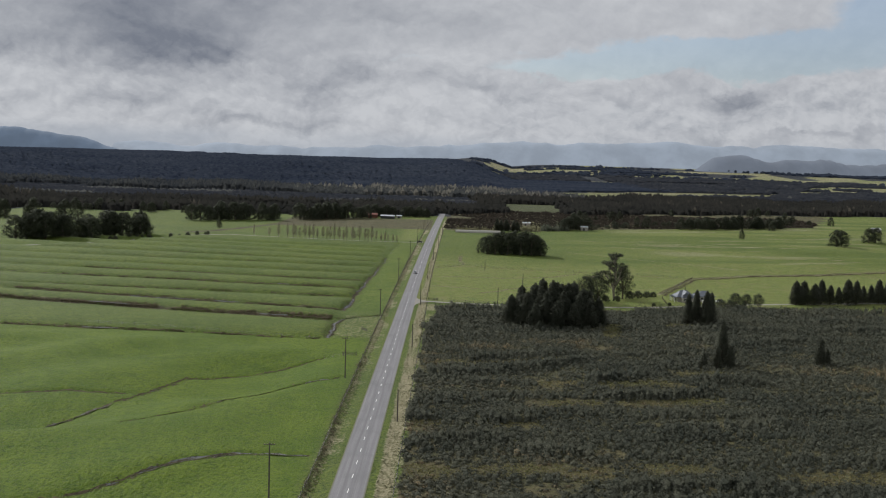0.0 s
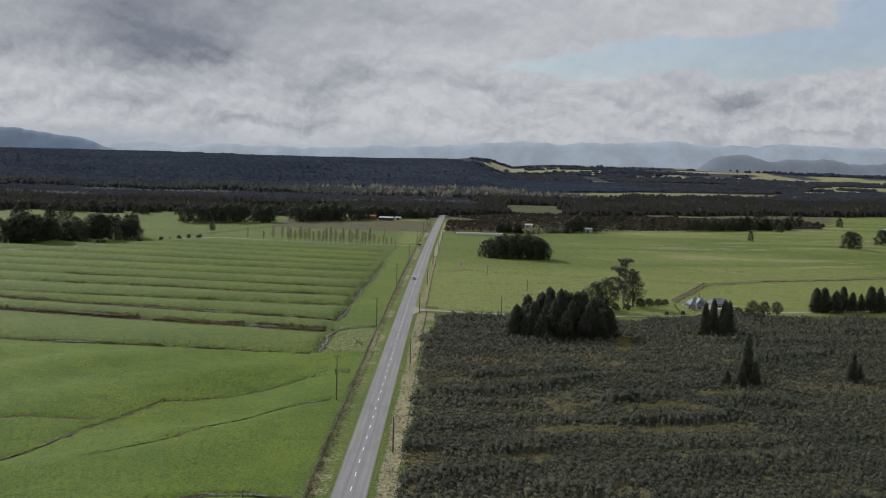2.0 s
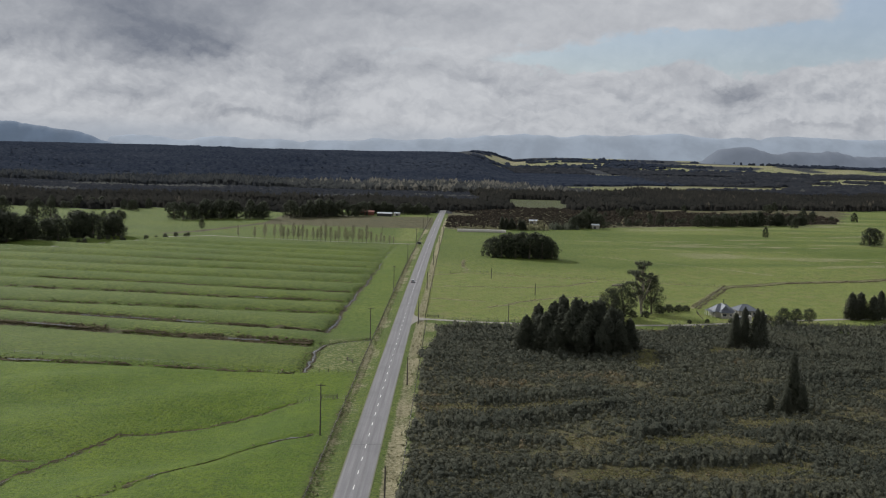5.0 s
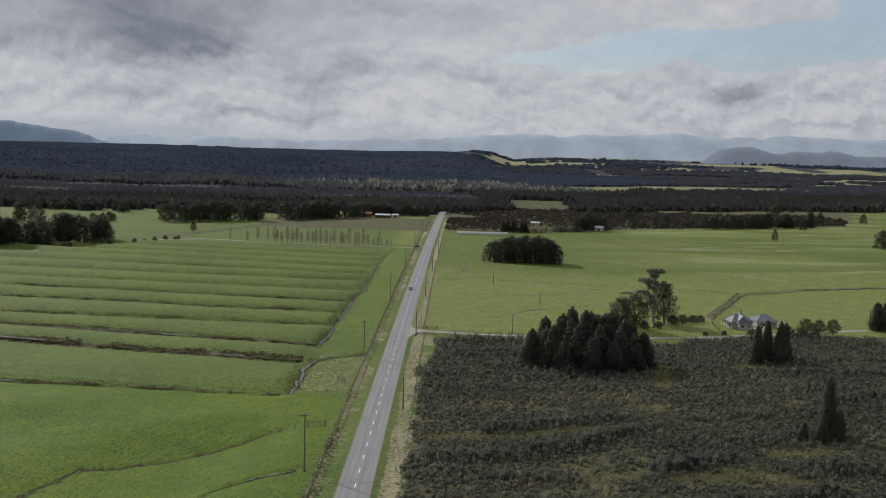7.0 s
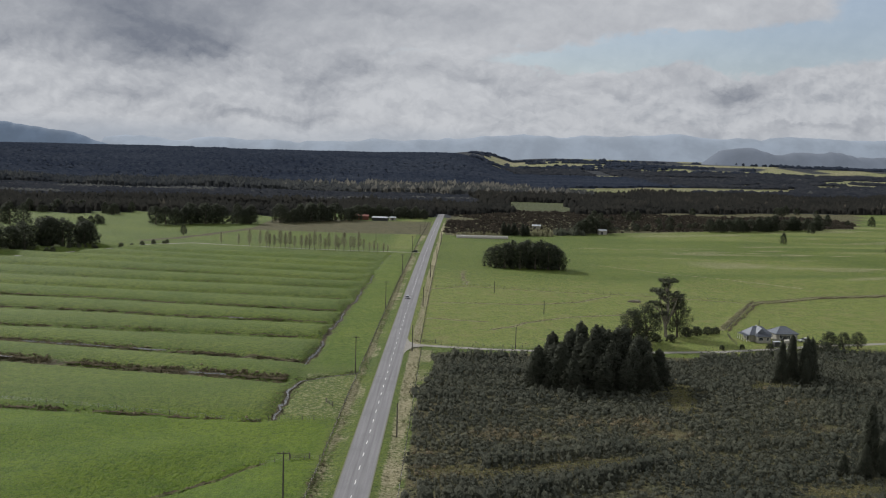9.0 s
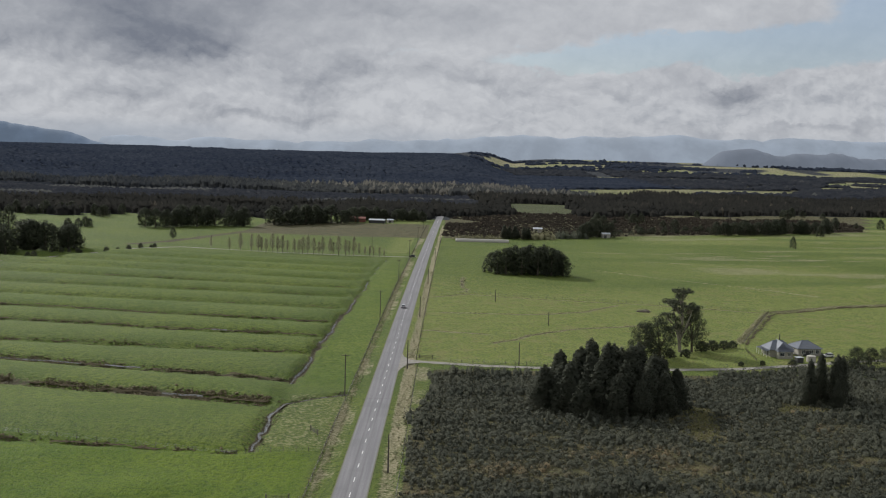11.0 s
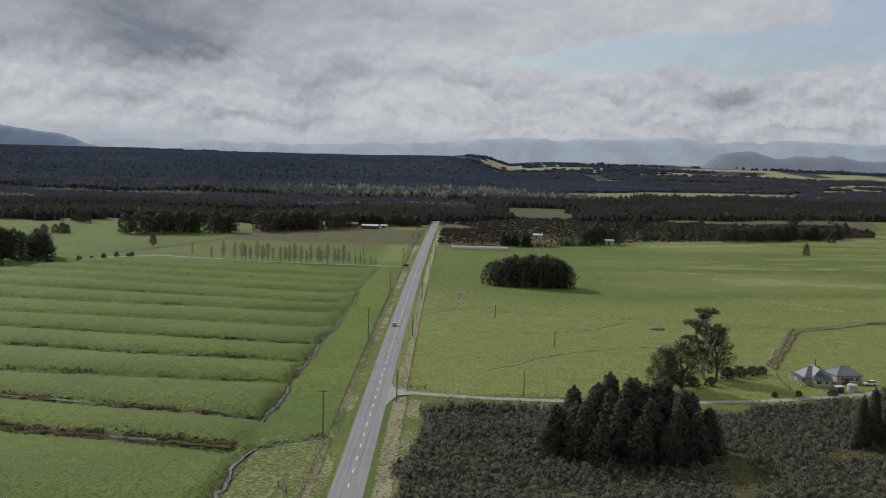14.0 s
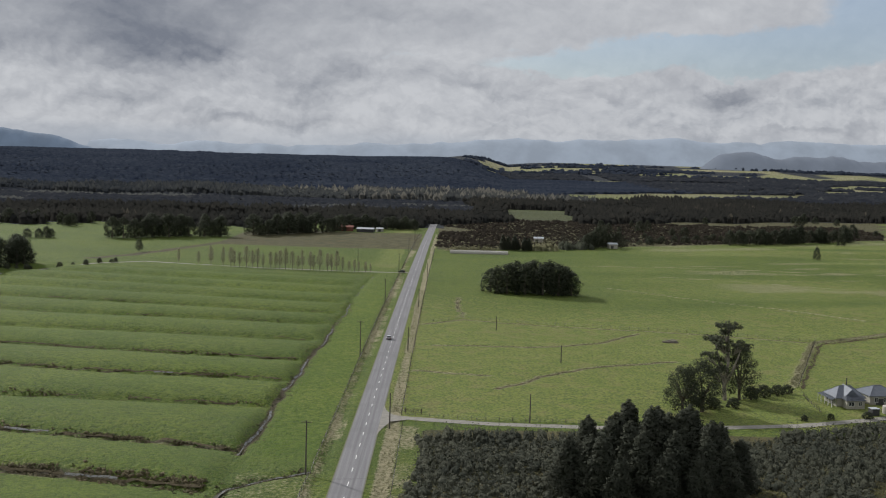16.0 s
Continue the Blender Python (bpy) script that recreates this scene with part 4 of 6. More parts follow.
def tree_mesh(kind, seed):
    """Trunk and crown of one tree about ten metres high, standing on the origin."""
    rng = np.random.default_rng(seed)
    r = random.Random(seed)
    bm = bmesh.new()
    blobs = []
    H = 10.0
    if kind == "conifer":
        tube_bm([(0, 0, -0.3), (r.uniform(-.1, .1), 0.1, 4), (0, 0, 9.4)], [0.28, 0.2, 0.04], 7, bm)
        for i in range(84):
            z = 0.3 + 8.9 * (i / 84) ** 0.95
            w = 2.2 * (1 - (z / 10.1) ** 1.45) * r.uniform(0.74, 1.12) + 0.14
            a = i * 2.4 + r.uniform(-.4, .4)
            tip = (math.cos(a) * w, math.sin(a) * w, z + 0.35 * w)
            if i % 2 == 0:
                tube_bm([(0, 0, z - 0.1), tip], [0.05, 0.015], 4, bm)
            blobs.append((tip[0] * 0.68, tip[1] * 0.68, z + 0.2 * w, 0.26 + 0.24 * w, 1.2))
            if i % 2:
                blobs.append((tip[0] * 0.25, tip[1] * 0.25, z, 0.3 + 0.42 * w, 1.1))
        blobs.append((0, 0, 9.6, 0.26, 2.0))
        n_leaf, leaf = 84, 0.078
    elif kind == "broad":
        tube_bm([(0, 0, -0.3), (0.1, -0.05, 1.5), (0.2, 0.1, 3.2)], [0.42, 0.34, 0.28], 8, bm)
        for i in range(9):
            a = i * 2.399 + r.uniform(-.3, .3)
            rr, zz = r.uniform(1.4, 3.0), r.uniform(4.2, 8.2)
            tip = (math.cos(a) * rr, math.sin(a) * rr, zz)
            tube_bm([(0.15, 0, 2.2 + 0.1 * i), (tip[0] * 0.4, tip[1] * 0.4, 0.5 * zz + 1), tip], [0.2, 0.12, 0.04], 5, bm)
        for i in range(34):
            a = i * 2.399
            u = (i + 0.5) / 34
            zz = 1.5 + 7.6 * u
            ww = 3.7 * math.sin(math.pi * min(1, 0.16 + 0.84 * u)) ** 0.55 * r.uniform(0.45, 1.0)
            blobs.append((math.cos(a) * ww, math.sin(a) * ww, zz, r.uniform(1.0, 1.55), 0.8))
        n_leaf, leaf = 190, 0.084
    elif kind == "bulk":
        tube_bm([(0, 0, -0.3), (0.1, 0, 2.5), (0.1, 0.1, 6.5)], [0.4, 0.3, 0.1], 6, bm)
        for i in range(36):
            a = i * 2.399 + r.uniform(-.3, .3)
            u = (i + 0.5) / 36
            zz = 0.6 + 8.6 * u
            ww = 3.3 * math.sqrt(max(0.03, 1 - (0.25 + 0.78 * u) ** 3)) * r.uniform(0.55, 1.05)
            blobs.append((math.cos(a) * ww, math.sin(a) * ww, zz, r.uniform(0.85, 1.5), 0.85))
        n_leaf, leaf = 64, 0.15
    elif kind == "gum":
        forks = [((0, 0, -0.3), (0.15, 0.1, 1.8), (-0.25, 0.2, 4.6), (-0.1, 0.0, 7.2), (0.1, 0.1, 9.3)), ((0.15, 0.1, 1.6), (0.9, -0.3, 3.4), (1.3, -0.5, 5.4), (1.7, -0.4, 6.8)), ((0.05, 0.1, 1.9), (-0.9, 0.5, 3.8), (-1.6, 0.8, 5.6), (-2.0, 0.8, 6.9))]
        for fork, w0 in zip(forks, (0.32, 0.22, 0.2)):
            tube_bm(fork, [w0 * (1 - 0.8 * q / (len(fork) - 1)) for q in range(len(fork))], 8, bm)
        # (middle, spread, height above ground, number of clumps)
        for px, py, pz, wide, count in ((0.0, 0.0, 9.5, 1.45, 18), (0.3, 0.2, 8.6, 0.9, 8), (-1.8, 0.8, 7.4, 1.35, 15), (1.6, -0.4, 7.6, 1.45, 18), (0.3, 0.9, 7.3, 1.1, 9), (0.2, -0.5, 6.3, 1.3, 11), (2.1, 0.5, 5.6, 0.9, 10), (1.0, -1.0, 5.0, 1.0, 10), (-1.2, -0.6, 5.2, 0.8, 7), (1.3, 0.2, 3.6, 1.0, 9), (0.2, 0.9, 4.2, 0.9, 6)):
            for q in range(count):
                a, d = q * 2.399 + r.uniform(-.4, .4), wide * math.sqrt((q + 0.5) / count)
                tip = (px + math.cos(a) * d, py + math.sin(a) * d, pz + r.uniform(-0.28, 0.22) - 0.18 * d)
                if q % 2 == 0:
                    tube_bm([(px * 0.55, py * 0.55, pz - 1.5), (0.5 * (tip[0] + px), 0.5 * (tip[1] + py), pz - 0.5), tip], [0.07, 0.045, 0.015], 4, bm)
                blobs.append((*tip, r.uniform(0.30, 0.58), 0.75))
        n_leaf, leaf = 44, 0.07
    elif kind == "poplar":
        tube_bm([(0, 0, -0.3), (0.05, 0, 5), (0, 0, 9.8)], [0.2, 0.12, 0.02], 6, bm)
        for i in range(30):
            z0 = 1.6 + 7.6 * i / 30
            a = i * 2.399
            w = (1.7 * math.sin(math.pi * min(1, 0.12 + z0 / 11.0)) ** 0.8) * r.uniform(0.6, 1.1)
            tip = (math.cos(a) * w, math.sin(a) * w, z0 + 1.3)
            tube_bm([(0, 0, z0), (tip[0] * 0.6, tip[1] * 0.6, z0 + 0.5), tip], [0.05, 0.03, 0.012], 4, bm)
            blobs.append((tip[0] * 0.75, tip[1] * 0.75, z0 + 1.0, 0.55, 1.3))
        n_leaf, leaf = 28, 0.10
    else:  # shrub
        for i in range(6):
            a = i * 1.05 + r.uniform(-.2, .2)
            tip = (math.cos(a) * 3.4, math.sin(a) * 3.4, r.uniform(4, 7))
            tube_bm([(0, 0, -0.3), (tip[0] * 0.4, tip[1] * 0.4, 2.4), tip], [0.3, 0.2, 0.05], 5, bm)
        for i in range(26):
            a = i * 2.399
            u = (i + 0.5) / 26
            ww = 4.4 * math.sqrt(1 - u * u) * r.uniform(0.6, 1.0)
            blobs.append((math.cos(a) * ww, math.sin(a) * ww, 0.9 + 7.6 * u, r.uniform(1.1, 1.8), 0.8))
        n_leaf, leaf = 44, 0.28
    pts, facing, tint, shade_n = [], [], [], []
    mid = np.array([0, 0, 0.45 * H])
    for (bx, by, bz, br, squash) in blobs:
        d = unit(rng.normal(0, 1, (n_leaf, 3)))
        rad = br * (0.55 + 0.5 * rng.random((n_leaf, 1)))
        pts.append(np.array([bx, by, bz]) + d * rad * np.array([1, 1, squash]))
        facing.append(d + np.array([0, 0, 0.4]))
        shade_n.append(unit(0.9 * d + 0.7 * unit((np.array([[bx, by, bz]]) - mid) * np.array([1, 1, 0.6])) + np.array([0, 0, 0.15])))
        tint.append(np.full(n_leaf, r.uniform(0.1, 0.75)))
    pts, facing, tint = np.concatenate(pts), np.concatenate(facing), np.concatenate(tint)
    v, f = leaf_quads(pts, facing, leaf, rng, 1.6)
    return bm, v, f, np.repeat(tint, 4), np.repeat(np.concatenate(shade_n), 4, 0)


TREE_KINDS = {
    "conifer": (M_CONIFER, M_BARK),
    "broad": (M_BROAD, M_BARK),
    "gum": (M_GUM, M_PALEBARK),
    "poplar": (M_BARE, M_PALEBARK),
    "shrub": (M_BROAD, M_BARK),
    "bulk": (M_BROAD, M_BARK),
    "pale_shrub": (M_GUM, M_BARK),
}
TREE_BANK = {}


def tree_variant(kind, seed):
    key = (kind, seed)
    if key not in TREE_BANK:
        bm, v, f, tint, nor = tree_mesh(kind, seed)
        leafmat, bark = TREE_KINDS[kind]
        trunk = bpy.data.meshes.new("trunk")
        bm.to_mesh(trunk)
        bm.free()
        trunk.materials.append(bark)
        TREE_BANK[key] = (trunk, mesh_np("crown", v, f, leafmat, True, {"tint": tint}, nor))
    return TREE_BANK[key]


def plant_tree(name, kind, seed, x, y, high, wide=1.0, label="", category="tree", group=""):
    """A tree or shrub of a given height on the ground at x, y."""
    trunk, crown = tree_variant(kind, seed)
    root = new(name)
    root.location = (x, y, float(height(x, y)))
    root.rotation_euler.z = (seed * 1.7 + x * 0.37 + y * 0.11) % 6.28
    s = high / 10.0
    root.scale = (s * wide, s * wide, s)
    part("trunk", trunk, None, root)
    part("crown", crown, None, root)
    return tagged(root, label, category, group)


def grove(name, kind, spots, label, group, seeds=(1, 2, 3)):
    for i, (x, y, h, w) in enumerate(spots):
        plant_tree(name, kind, seeds[i % len(seeds)], x, y, h, w, label, "tree", group)


rt = random.Random(5)
# dark conifers standing out of the scrub
STAND = [(46.5, 434, 12.5, 1.35), (51, 438, 16, 1.25), (53, 430, 14.5, 1.3), (56.5, 436, 17.5, 1.2), (60, 441, 19, 1.15), (61, 430, 15, 1.3), (64, 436, 19, 1.15), (66.5, 442, 17.5, 1.2), (68, 431, 15, 1.3), (70.5, 437, 18, 1.2),
         (73.5, 442, 18, 1.2), (74.5, 431, 14, 1.3), (77, 437, 16, 1.3), (80, 441, 14.5, 1.3), (56, 426, 11, 1.4), (65, 426, 12, 1.4), (72, 427, 11, 1.4), (46, 440, 10, 1.4), (84, 439, 11.5, 1.4), (79, 431, 12, 1.4), (59, 433, 16.5, 1.25), (68, 437, 17.5, 1.25), (51, 432, 13.5, 1.35)]
grove("conifer_tree", "conifer", [(x, y, h, w * 1.22) for x, y, h, w in STAND], "dark pointed conifer in a tight stand amid the scrub", "conifers in the scrub")
grove("conifer_tree", "conifer", [(57, 418, 4.5, 1.3), (124, 447, 13.5, 0.95), (128, 450, 15, 0.9), (132, 448, 15, 0.95), (135, 452, 14, 0.95), (115, 355, 16, 0.85), (112, 350, 8, 1.15), (117, 352, 8, 1.2), (151, 361, 10, 1.1), (154, 363, 6, 1.3), (108, 352, 5, 1.5), (130, 442, 9, 1.1)], "lone dark conifer rising from the scrub", "lone conifers", (3, 2, 1))
grove("conifer_tree", "conifer", [(196 + 4.6 * i, 524 + 0.9 * i + rt.uniform(-2, 2), rt.uniform(9, 13.5), rt.uniform(1.3, 1.7)) for i in range(14)], "dark conifer in a shelter row beside the track", "shelter row")
# the trees beside the farmhouse
plant_tree("evergreen_tree", "broad", 1, 93.5, 510, 15.8, 1.0, "large dark round-headed evergreen near the farmhouse")
plant_tree("evergreen_tree", "broad", 2, 87.5, 507.5, 14.2, 0.98, "dark round-headed evergreen beside a larger one")
plant_tree("gum_tree", "gum", 4, 104, 525, 24.0, 1.0, "tall open gum tree with a sparse grey-green crown")
plant_tree("evergreen_tree", "broad", 3, 108.5, 526, 17.5, 0.75, "dark upright evergreen beside the gum tree")
grove("shrub", "shrub", [(112, 526, 4.5, 1.2), (117, 530, 4.2, 1.2), (122, 533, 3.6, 1.3), (98, 514, 3.6, 1.3), (94, 516, 3.0, 1.4), (126, 536, 3.0, 1.3), (104, 516, 3.2, 1.4)], "rounded dark garden shrub beneath the trees", "garden shrubs")
grove("shrub", "shrub", [(120, 503, 1.8, 1.3), (128, 505, 2.0, 1.1), (139, 507, 2.2, 1.6), (86, 486, 4.5, 1.1)], "clipped garden shrub on the farmhouse lawn", "lawn shrubs", (2, 3))
grove("evergreen_tree", "broad", [(151, 497, 5.5, 1.3), (160, 505, 7.5, 1.2), (166, 507, 7, 1.2), (173, 511, 6.5, 1.2), (156, 498, 5, 1.3)], "dark evergreen screening the farm yard", "yard trees")
# grove in the middle of the east pasture
grove("evergreen_tree", "bulk", [(45, 762, 12, 1.2), (48, 756, 14, 1.1), (53, 753, 16, 1.05), (58, 757, 17, 1.0), (62, 751, 16.5, 1.1), (67, 756, 18, 1.0), (71, 750, 17, 1.05), (75, 755, 18, 1.0), (79, 750, 17, 1.05), (83, 754, 15, 1.1), (56, 763, 15, 1.1), (65, 763, 16, 1.1), (74, 762, 16, 1.1), (82, 760, 14, 1.15), (86, 751, 12.5, 1.2)],
      "dark evergreen in a dense grove amid pasture", "pasture grove", (2, 3, 1))
# bare poplars along the farm track
for i in range(34):
    u = i / 33
    if i in (1, 2, 4, 6):
        continue
    plant_tree("poplar_tree", "poplar", 1 + i % 3, -142 + 119 * u ** 0.9 + rt.uniform(-1, 1), 859 - 27 * u ** 0.6 + rt.uniform(-1, 1), rt.uniform(8.0, 12.5) * (1 - 0.35 * (u > 0.85)), rt.uniform(0.8, 1.15), "slender poplar with few leaves in a row", "tree", "poplar row")
plant_tree("lone_tree", "broad", 2, -186, 925, 9, 0.8, "small lone tree in the far pasture")
# western edge of the paddocks
for i in range(28):
    u = i / 27
    plant_tree("evergreen_tree", "bulk", 1 + i % 3, -296 + 74 * u + rt.uniform(-4, 4), 752 + 66 * u + rt.uniform(-9, 12), rt.uniform(15, 22) * (1 - 0.12 * u), rt.uniform(1.1, 1.45), "dark spreading evergreen at the paddock edge", "tree", "western grove")
for i in range(16):
    plant_tree("shrub", "pale_shrub", 1 + i % 3, -238 + 4.2 * i + rt.uniform(-5, 5), 772 + 5.2 * i + rt.uniform(-4, 4), rt.uniform(1.0, 4.0), rt.uniform(0.9, 1.6), "scraggy shrub beside the farm track", "shrub", "track shrubs")


def belt(name, spots_x, spots_y, r, h, tint, label, mat, rng, leaves=22, leaf=0.4, core=0.62, flat=0.0):
    """A far belt of trees as one mass of crowns."""
    me = bushes(name, spots_x, spots_y, r, h, tint, leaves, leaf, mat, rng, 0.5, core, 5, 0.6, flat)
    tagged(new(name, me), label, "forest", kind="stuff")


def build_forest():
    rng = np.random.default_rng(33)
    # (name, x range, y range, step, crown radius, height, leaves)
    bands = [
        ("forest_edge", -700, 900, 990, 1430, 6.6, 4.8, 12.0, 16, 0.20, 0.88, M_EDGE, 0.35),
        ("bog_scrub", -820, 900, 1430, 1790, 8.0, 6.6, 4.5, 5, 0.24, 1.0, M_FOREST, 0.75),
        ("tall_forest", -980, 300, 1790, 2010, 8.0, 6.2, 15.0, 22, 0.19, 0.9, M_TALL, 0.3),
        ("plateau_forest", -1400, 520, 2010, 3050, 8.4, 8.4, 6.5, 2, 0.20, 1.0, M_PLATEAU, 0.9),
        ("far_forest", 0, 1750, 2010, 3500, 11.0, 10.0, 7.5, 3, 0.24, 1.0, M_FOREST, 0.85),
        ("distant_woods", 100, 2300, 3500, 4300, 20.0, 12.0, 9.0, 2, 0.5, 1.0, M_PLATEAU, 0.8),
    ]
    for name, x0, x1, y0, y1, step, rad, hi, leaves, leaf, core, leafmat, flat in bands:
        x, y = scatter(x0, x1, y0 - (130 if y0 > 1000 else 0), y1 + (710 if name == "forest_edge" else 130), step, rng)
        lim = y + 62 * vnoise(x, y, 170, 45) + 38 * vnoise(x, y, 45, 46)
        east = x > 70 + 25 * vnoise(x, y, 60, 51)
        ok = (lim >= y0) & (lim < y1) if y0 > 1000 else lim < np.where(east, 2010, y1)
        ok &= ~east | (name not in ("bog_scrub",)) & ((name != "tall_forest") | (x < 250))
        ok &= (name != "forest_edge") | ~east | (y < 1790) | (x > 250)
        x, y = x[ok], y[ok]
        keep = (wood_mask(x, y) > 0.5) & (np.abs(x - 19) < 0.46 * (y + 60)) & (np.abs(x - road_x(y)) > np.where(y < 1290, 9, -1))
        if name == "far_forest":
            keep &= x > 430 + 0.02 * y
            keep |= (x > 180) & (x <= 430) & (y > 3050) & (wood_mask(x, y) > 0.5)
        if name == "distant_woods":
            keep &= (vnoise(0.4 * x, y, 110, 40) > 0.0)
        x, y = x[keep], y[keep]
        kind = vnoise(x, y, 90, 41) + 0.5 * vnoise(x, y, 30, 42)
        calm = 0.35 if name == "plateau_forest" else 1.0
        r = rad * rng.uniform(0.75, 1.15, len(x)) * (1 - 0.2 * (kind > 0.3))
        h = hi * (1 + calm * (rng.uniform(-0.4, 0.2, len(x)) + 0.4 * kind))
        tint = 0.40 + 0.28 * kind + rng.normal(0, 0.12, len(x))
        # Sun on the middle stretch is painted as a paler leaf tint
        if name == "tall_forest":
            tint = tint - 0.3 + 0.6 * smooth(-330, -230, x) * smooth(330, 200, x)
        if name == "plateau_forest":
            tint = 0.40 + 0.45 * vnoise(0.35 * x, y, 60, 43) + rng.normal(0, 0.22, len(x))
        if name == "bog_scrub":
            tint = tint + 0.55 * smooth(0.3, 0.8, vnoise(0.3 * x, y, 40, 44))
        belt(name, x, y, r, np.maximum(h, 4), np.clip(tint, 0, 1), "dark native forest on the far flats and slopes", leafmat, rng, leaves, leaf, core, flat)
    # scrubby ground and hedges on the near side of the forest
    x, y = scatter(16, 480, 1008, 1420, 4.4, rng)
    k = (y > 1006 + 0.55 * np.clip(x - 40, 0, None)) & (wood_mask(x, y) < 0.5) & (rng.random(len(x)) < 0.8) & (x < 0.40 * (y - 110)) & (x - road_x(y) > 9) & (y < 1395 + 0.5 * np.clip(x - 150, 0, None)) & (vnoise(0.3 * x, y, 50, 47) < 0.55)
    x, y = x[k], y[k]
    tall = np.clip(vnoise(x, y, 16, 48), 0, 1)
    belt("far_scrub", x, y, rng.uniform(1.8, 3.4, len(x)), rng.uniform(1.0, 2.6, len(x)) + 3.0 * tall, np.clip(rng.normal(0.45, 0.2, len(x)), 0, 1), "dark brown heath scrub before the forest", M_HEATH, rng, 12, 0.2, 0.8)
    for name, line, n, rad, hi, mat, lab in (
        ("hedge", [(25, 990), (60, 1006)], 60, 1.8, 4.6, M_TUFT, "low straw-coloured hedge by the road"),
        ("willow_clump", [(88, 1014), (104, 1020)], 26, 3.0, 10, M_TUFT, "pale leafless willow clump at the pasture edge"),
        ("willow_clump", [(114, 1032), (130, 1037)], 26, 3.2, 11, M_GUM, "grey leafless willow clump at the pasture edge"),
    ):
        pts = fine(line, 1.0)
        i = rng.integers(0, len(pts), n)
        x = pts[i, 0] + rng.normal(0, rad * 0.9, n)
        y = pts[i, 1] + rng.normal(0, rad * 0.9, n)
        belt(name, x, y, rad * rng.uniform(0.7, 1.2, n), hi * rng.uniform(0.6, 1.15, n), np.clip(rng.normal(0.35, 0.2, n), 0, 1), lab, mat, rng, 60, 0.16)


build_forest()
rb = random.Random(17)
for kind, line, n, spread, hi, wide, lab, grp in (
    ("conifer", [(64, 1008), (84, 1012)], 7, 2, 11, 1.4, "dark conifer at the far pasture edge", "far conifers"),
    ("bulk", [(130, 1040), (160, 1064)], 9, 3, 17, 1.0, "tall dark tree beside the far shed", "far shed trees"),
    ("bulk", [(165, 1085), (240, 1145), (300, 1185)], 18, 5, 6, 1.7, "dark scrubby tree along the east pasture", "east belt"),
    ("bulk", [(-234, 1020), (-216, 1026), (-203, 1040), (-154, 1064)], 17, 5, 18, 1.15, "dark shelter tree across the west pasture", "west belt"),
    ("bulk", [(-294, 1006), (-274, 1012)], 4, 3, 10, 1.2, "low dark tree in the west pasture", "west clump"),
    ("bulk", [(-136, 1076), (-104, 1118), (-74, 1150)], 20, 6, 17, 1.15, "dark tree between the west pastures", "middle belt"),
    ("bulk", [(-80, 1195), (-30, 1200), (-6, 1210)], 18, 8, 13, 1.3, "dark tree behind the far farm", "farm trees"),
    ("bulk", [(272, 1128), (340, 1158), (402, 1196)], 30, 7, 15, 1.2, "dark shelter tree beyond the east pasture", "far east belt"),
    ("bulk", [(-460, 960), (-400, 975), (-330, 985)], 12, 8, 20, 1.0, "dark tree at the edge of the west pasture", "far west belt"),
):
    q = fine(line, 1.0)
    for i in range(n):
        a = q[min(len(q) - 1, int(len(q) * (i + 0.5) / n))]
        plant_tree("conifer_tree" if kind == "conifer" else "shelter_tree", kind, 1 + i % 3, float(a[0]) + rb.uniform(-spread, spread), float(a[1]) + rb.uniform(-spread, spread), hi * rb.uniform(0.65, 1.12), wide * rb.uniform(0.85, 1.2), lab, "tree", grp)
for i in range(46):
    if i % 2:
        x, y = rb.uniform(-420, -250), rb.uniform(1120, 1180)
    else:
        x = rb.uniform(120, 500)
        y = 1080 + 0.5 * max(0, x - 100) + rb.uniform(0, 230)
    plant_tree("bush_tree", "bulk", 1 + i % 3, x, y, rb.uniform(5, 14), rb.uniform(0.9, 1.5), "dark scattered tree before the forest edge", "tree", "scattered far trees")
for i, (x, y, h, w) in enumerate([(368, 938, 16, 1.3), (374, 942, 15, 1.4), (425, 1008, 15, 1.3), (433, 1012, 15, 1.3), (372, 1140, 12, 0.9), (300, 1000, 10, 0.8)]):
    plant_tree("evergreen_tree", "bulk", 1 + i % 3, x, y, h, w, "dark rounded tree standing in the east pasture", "tree", "east pasture trees")


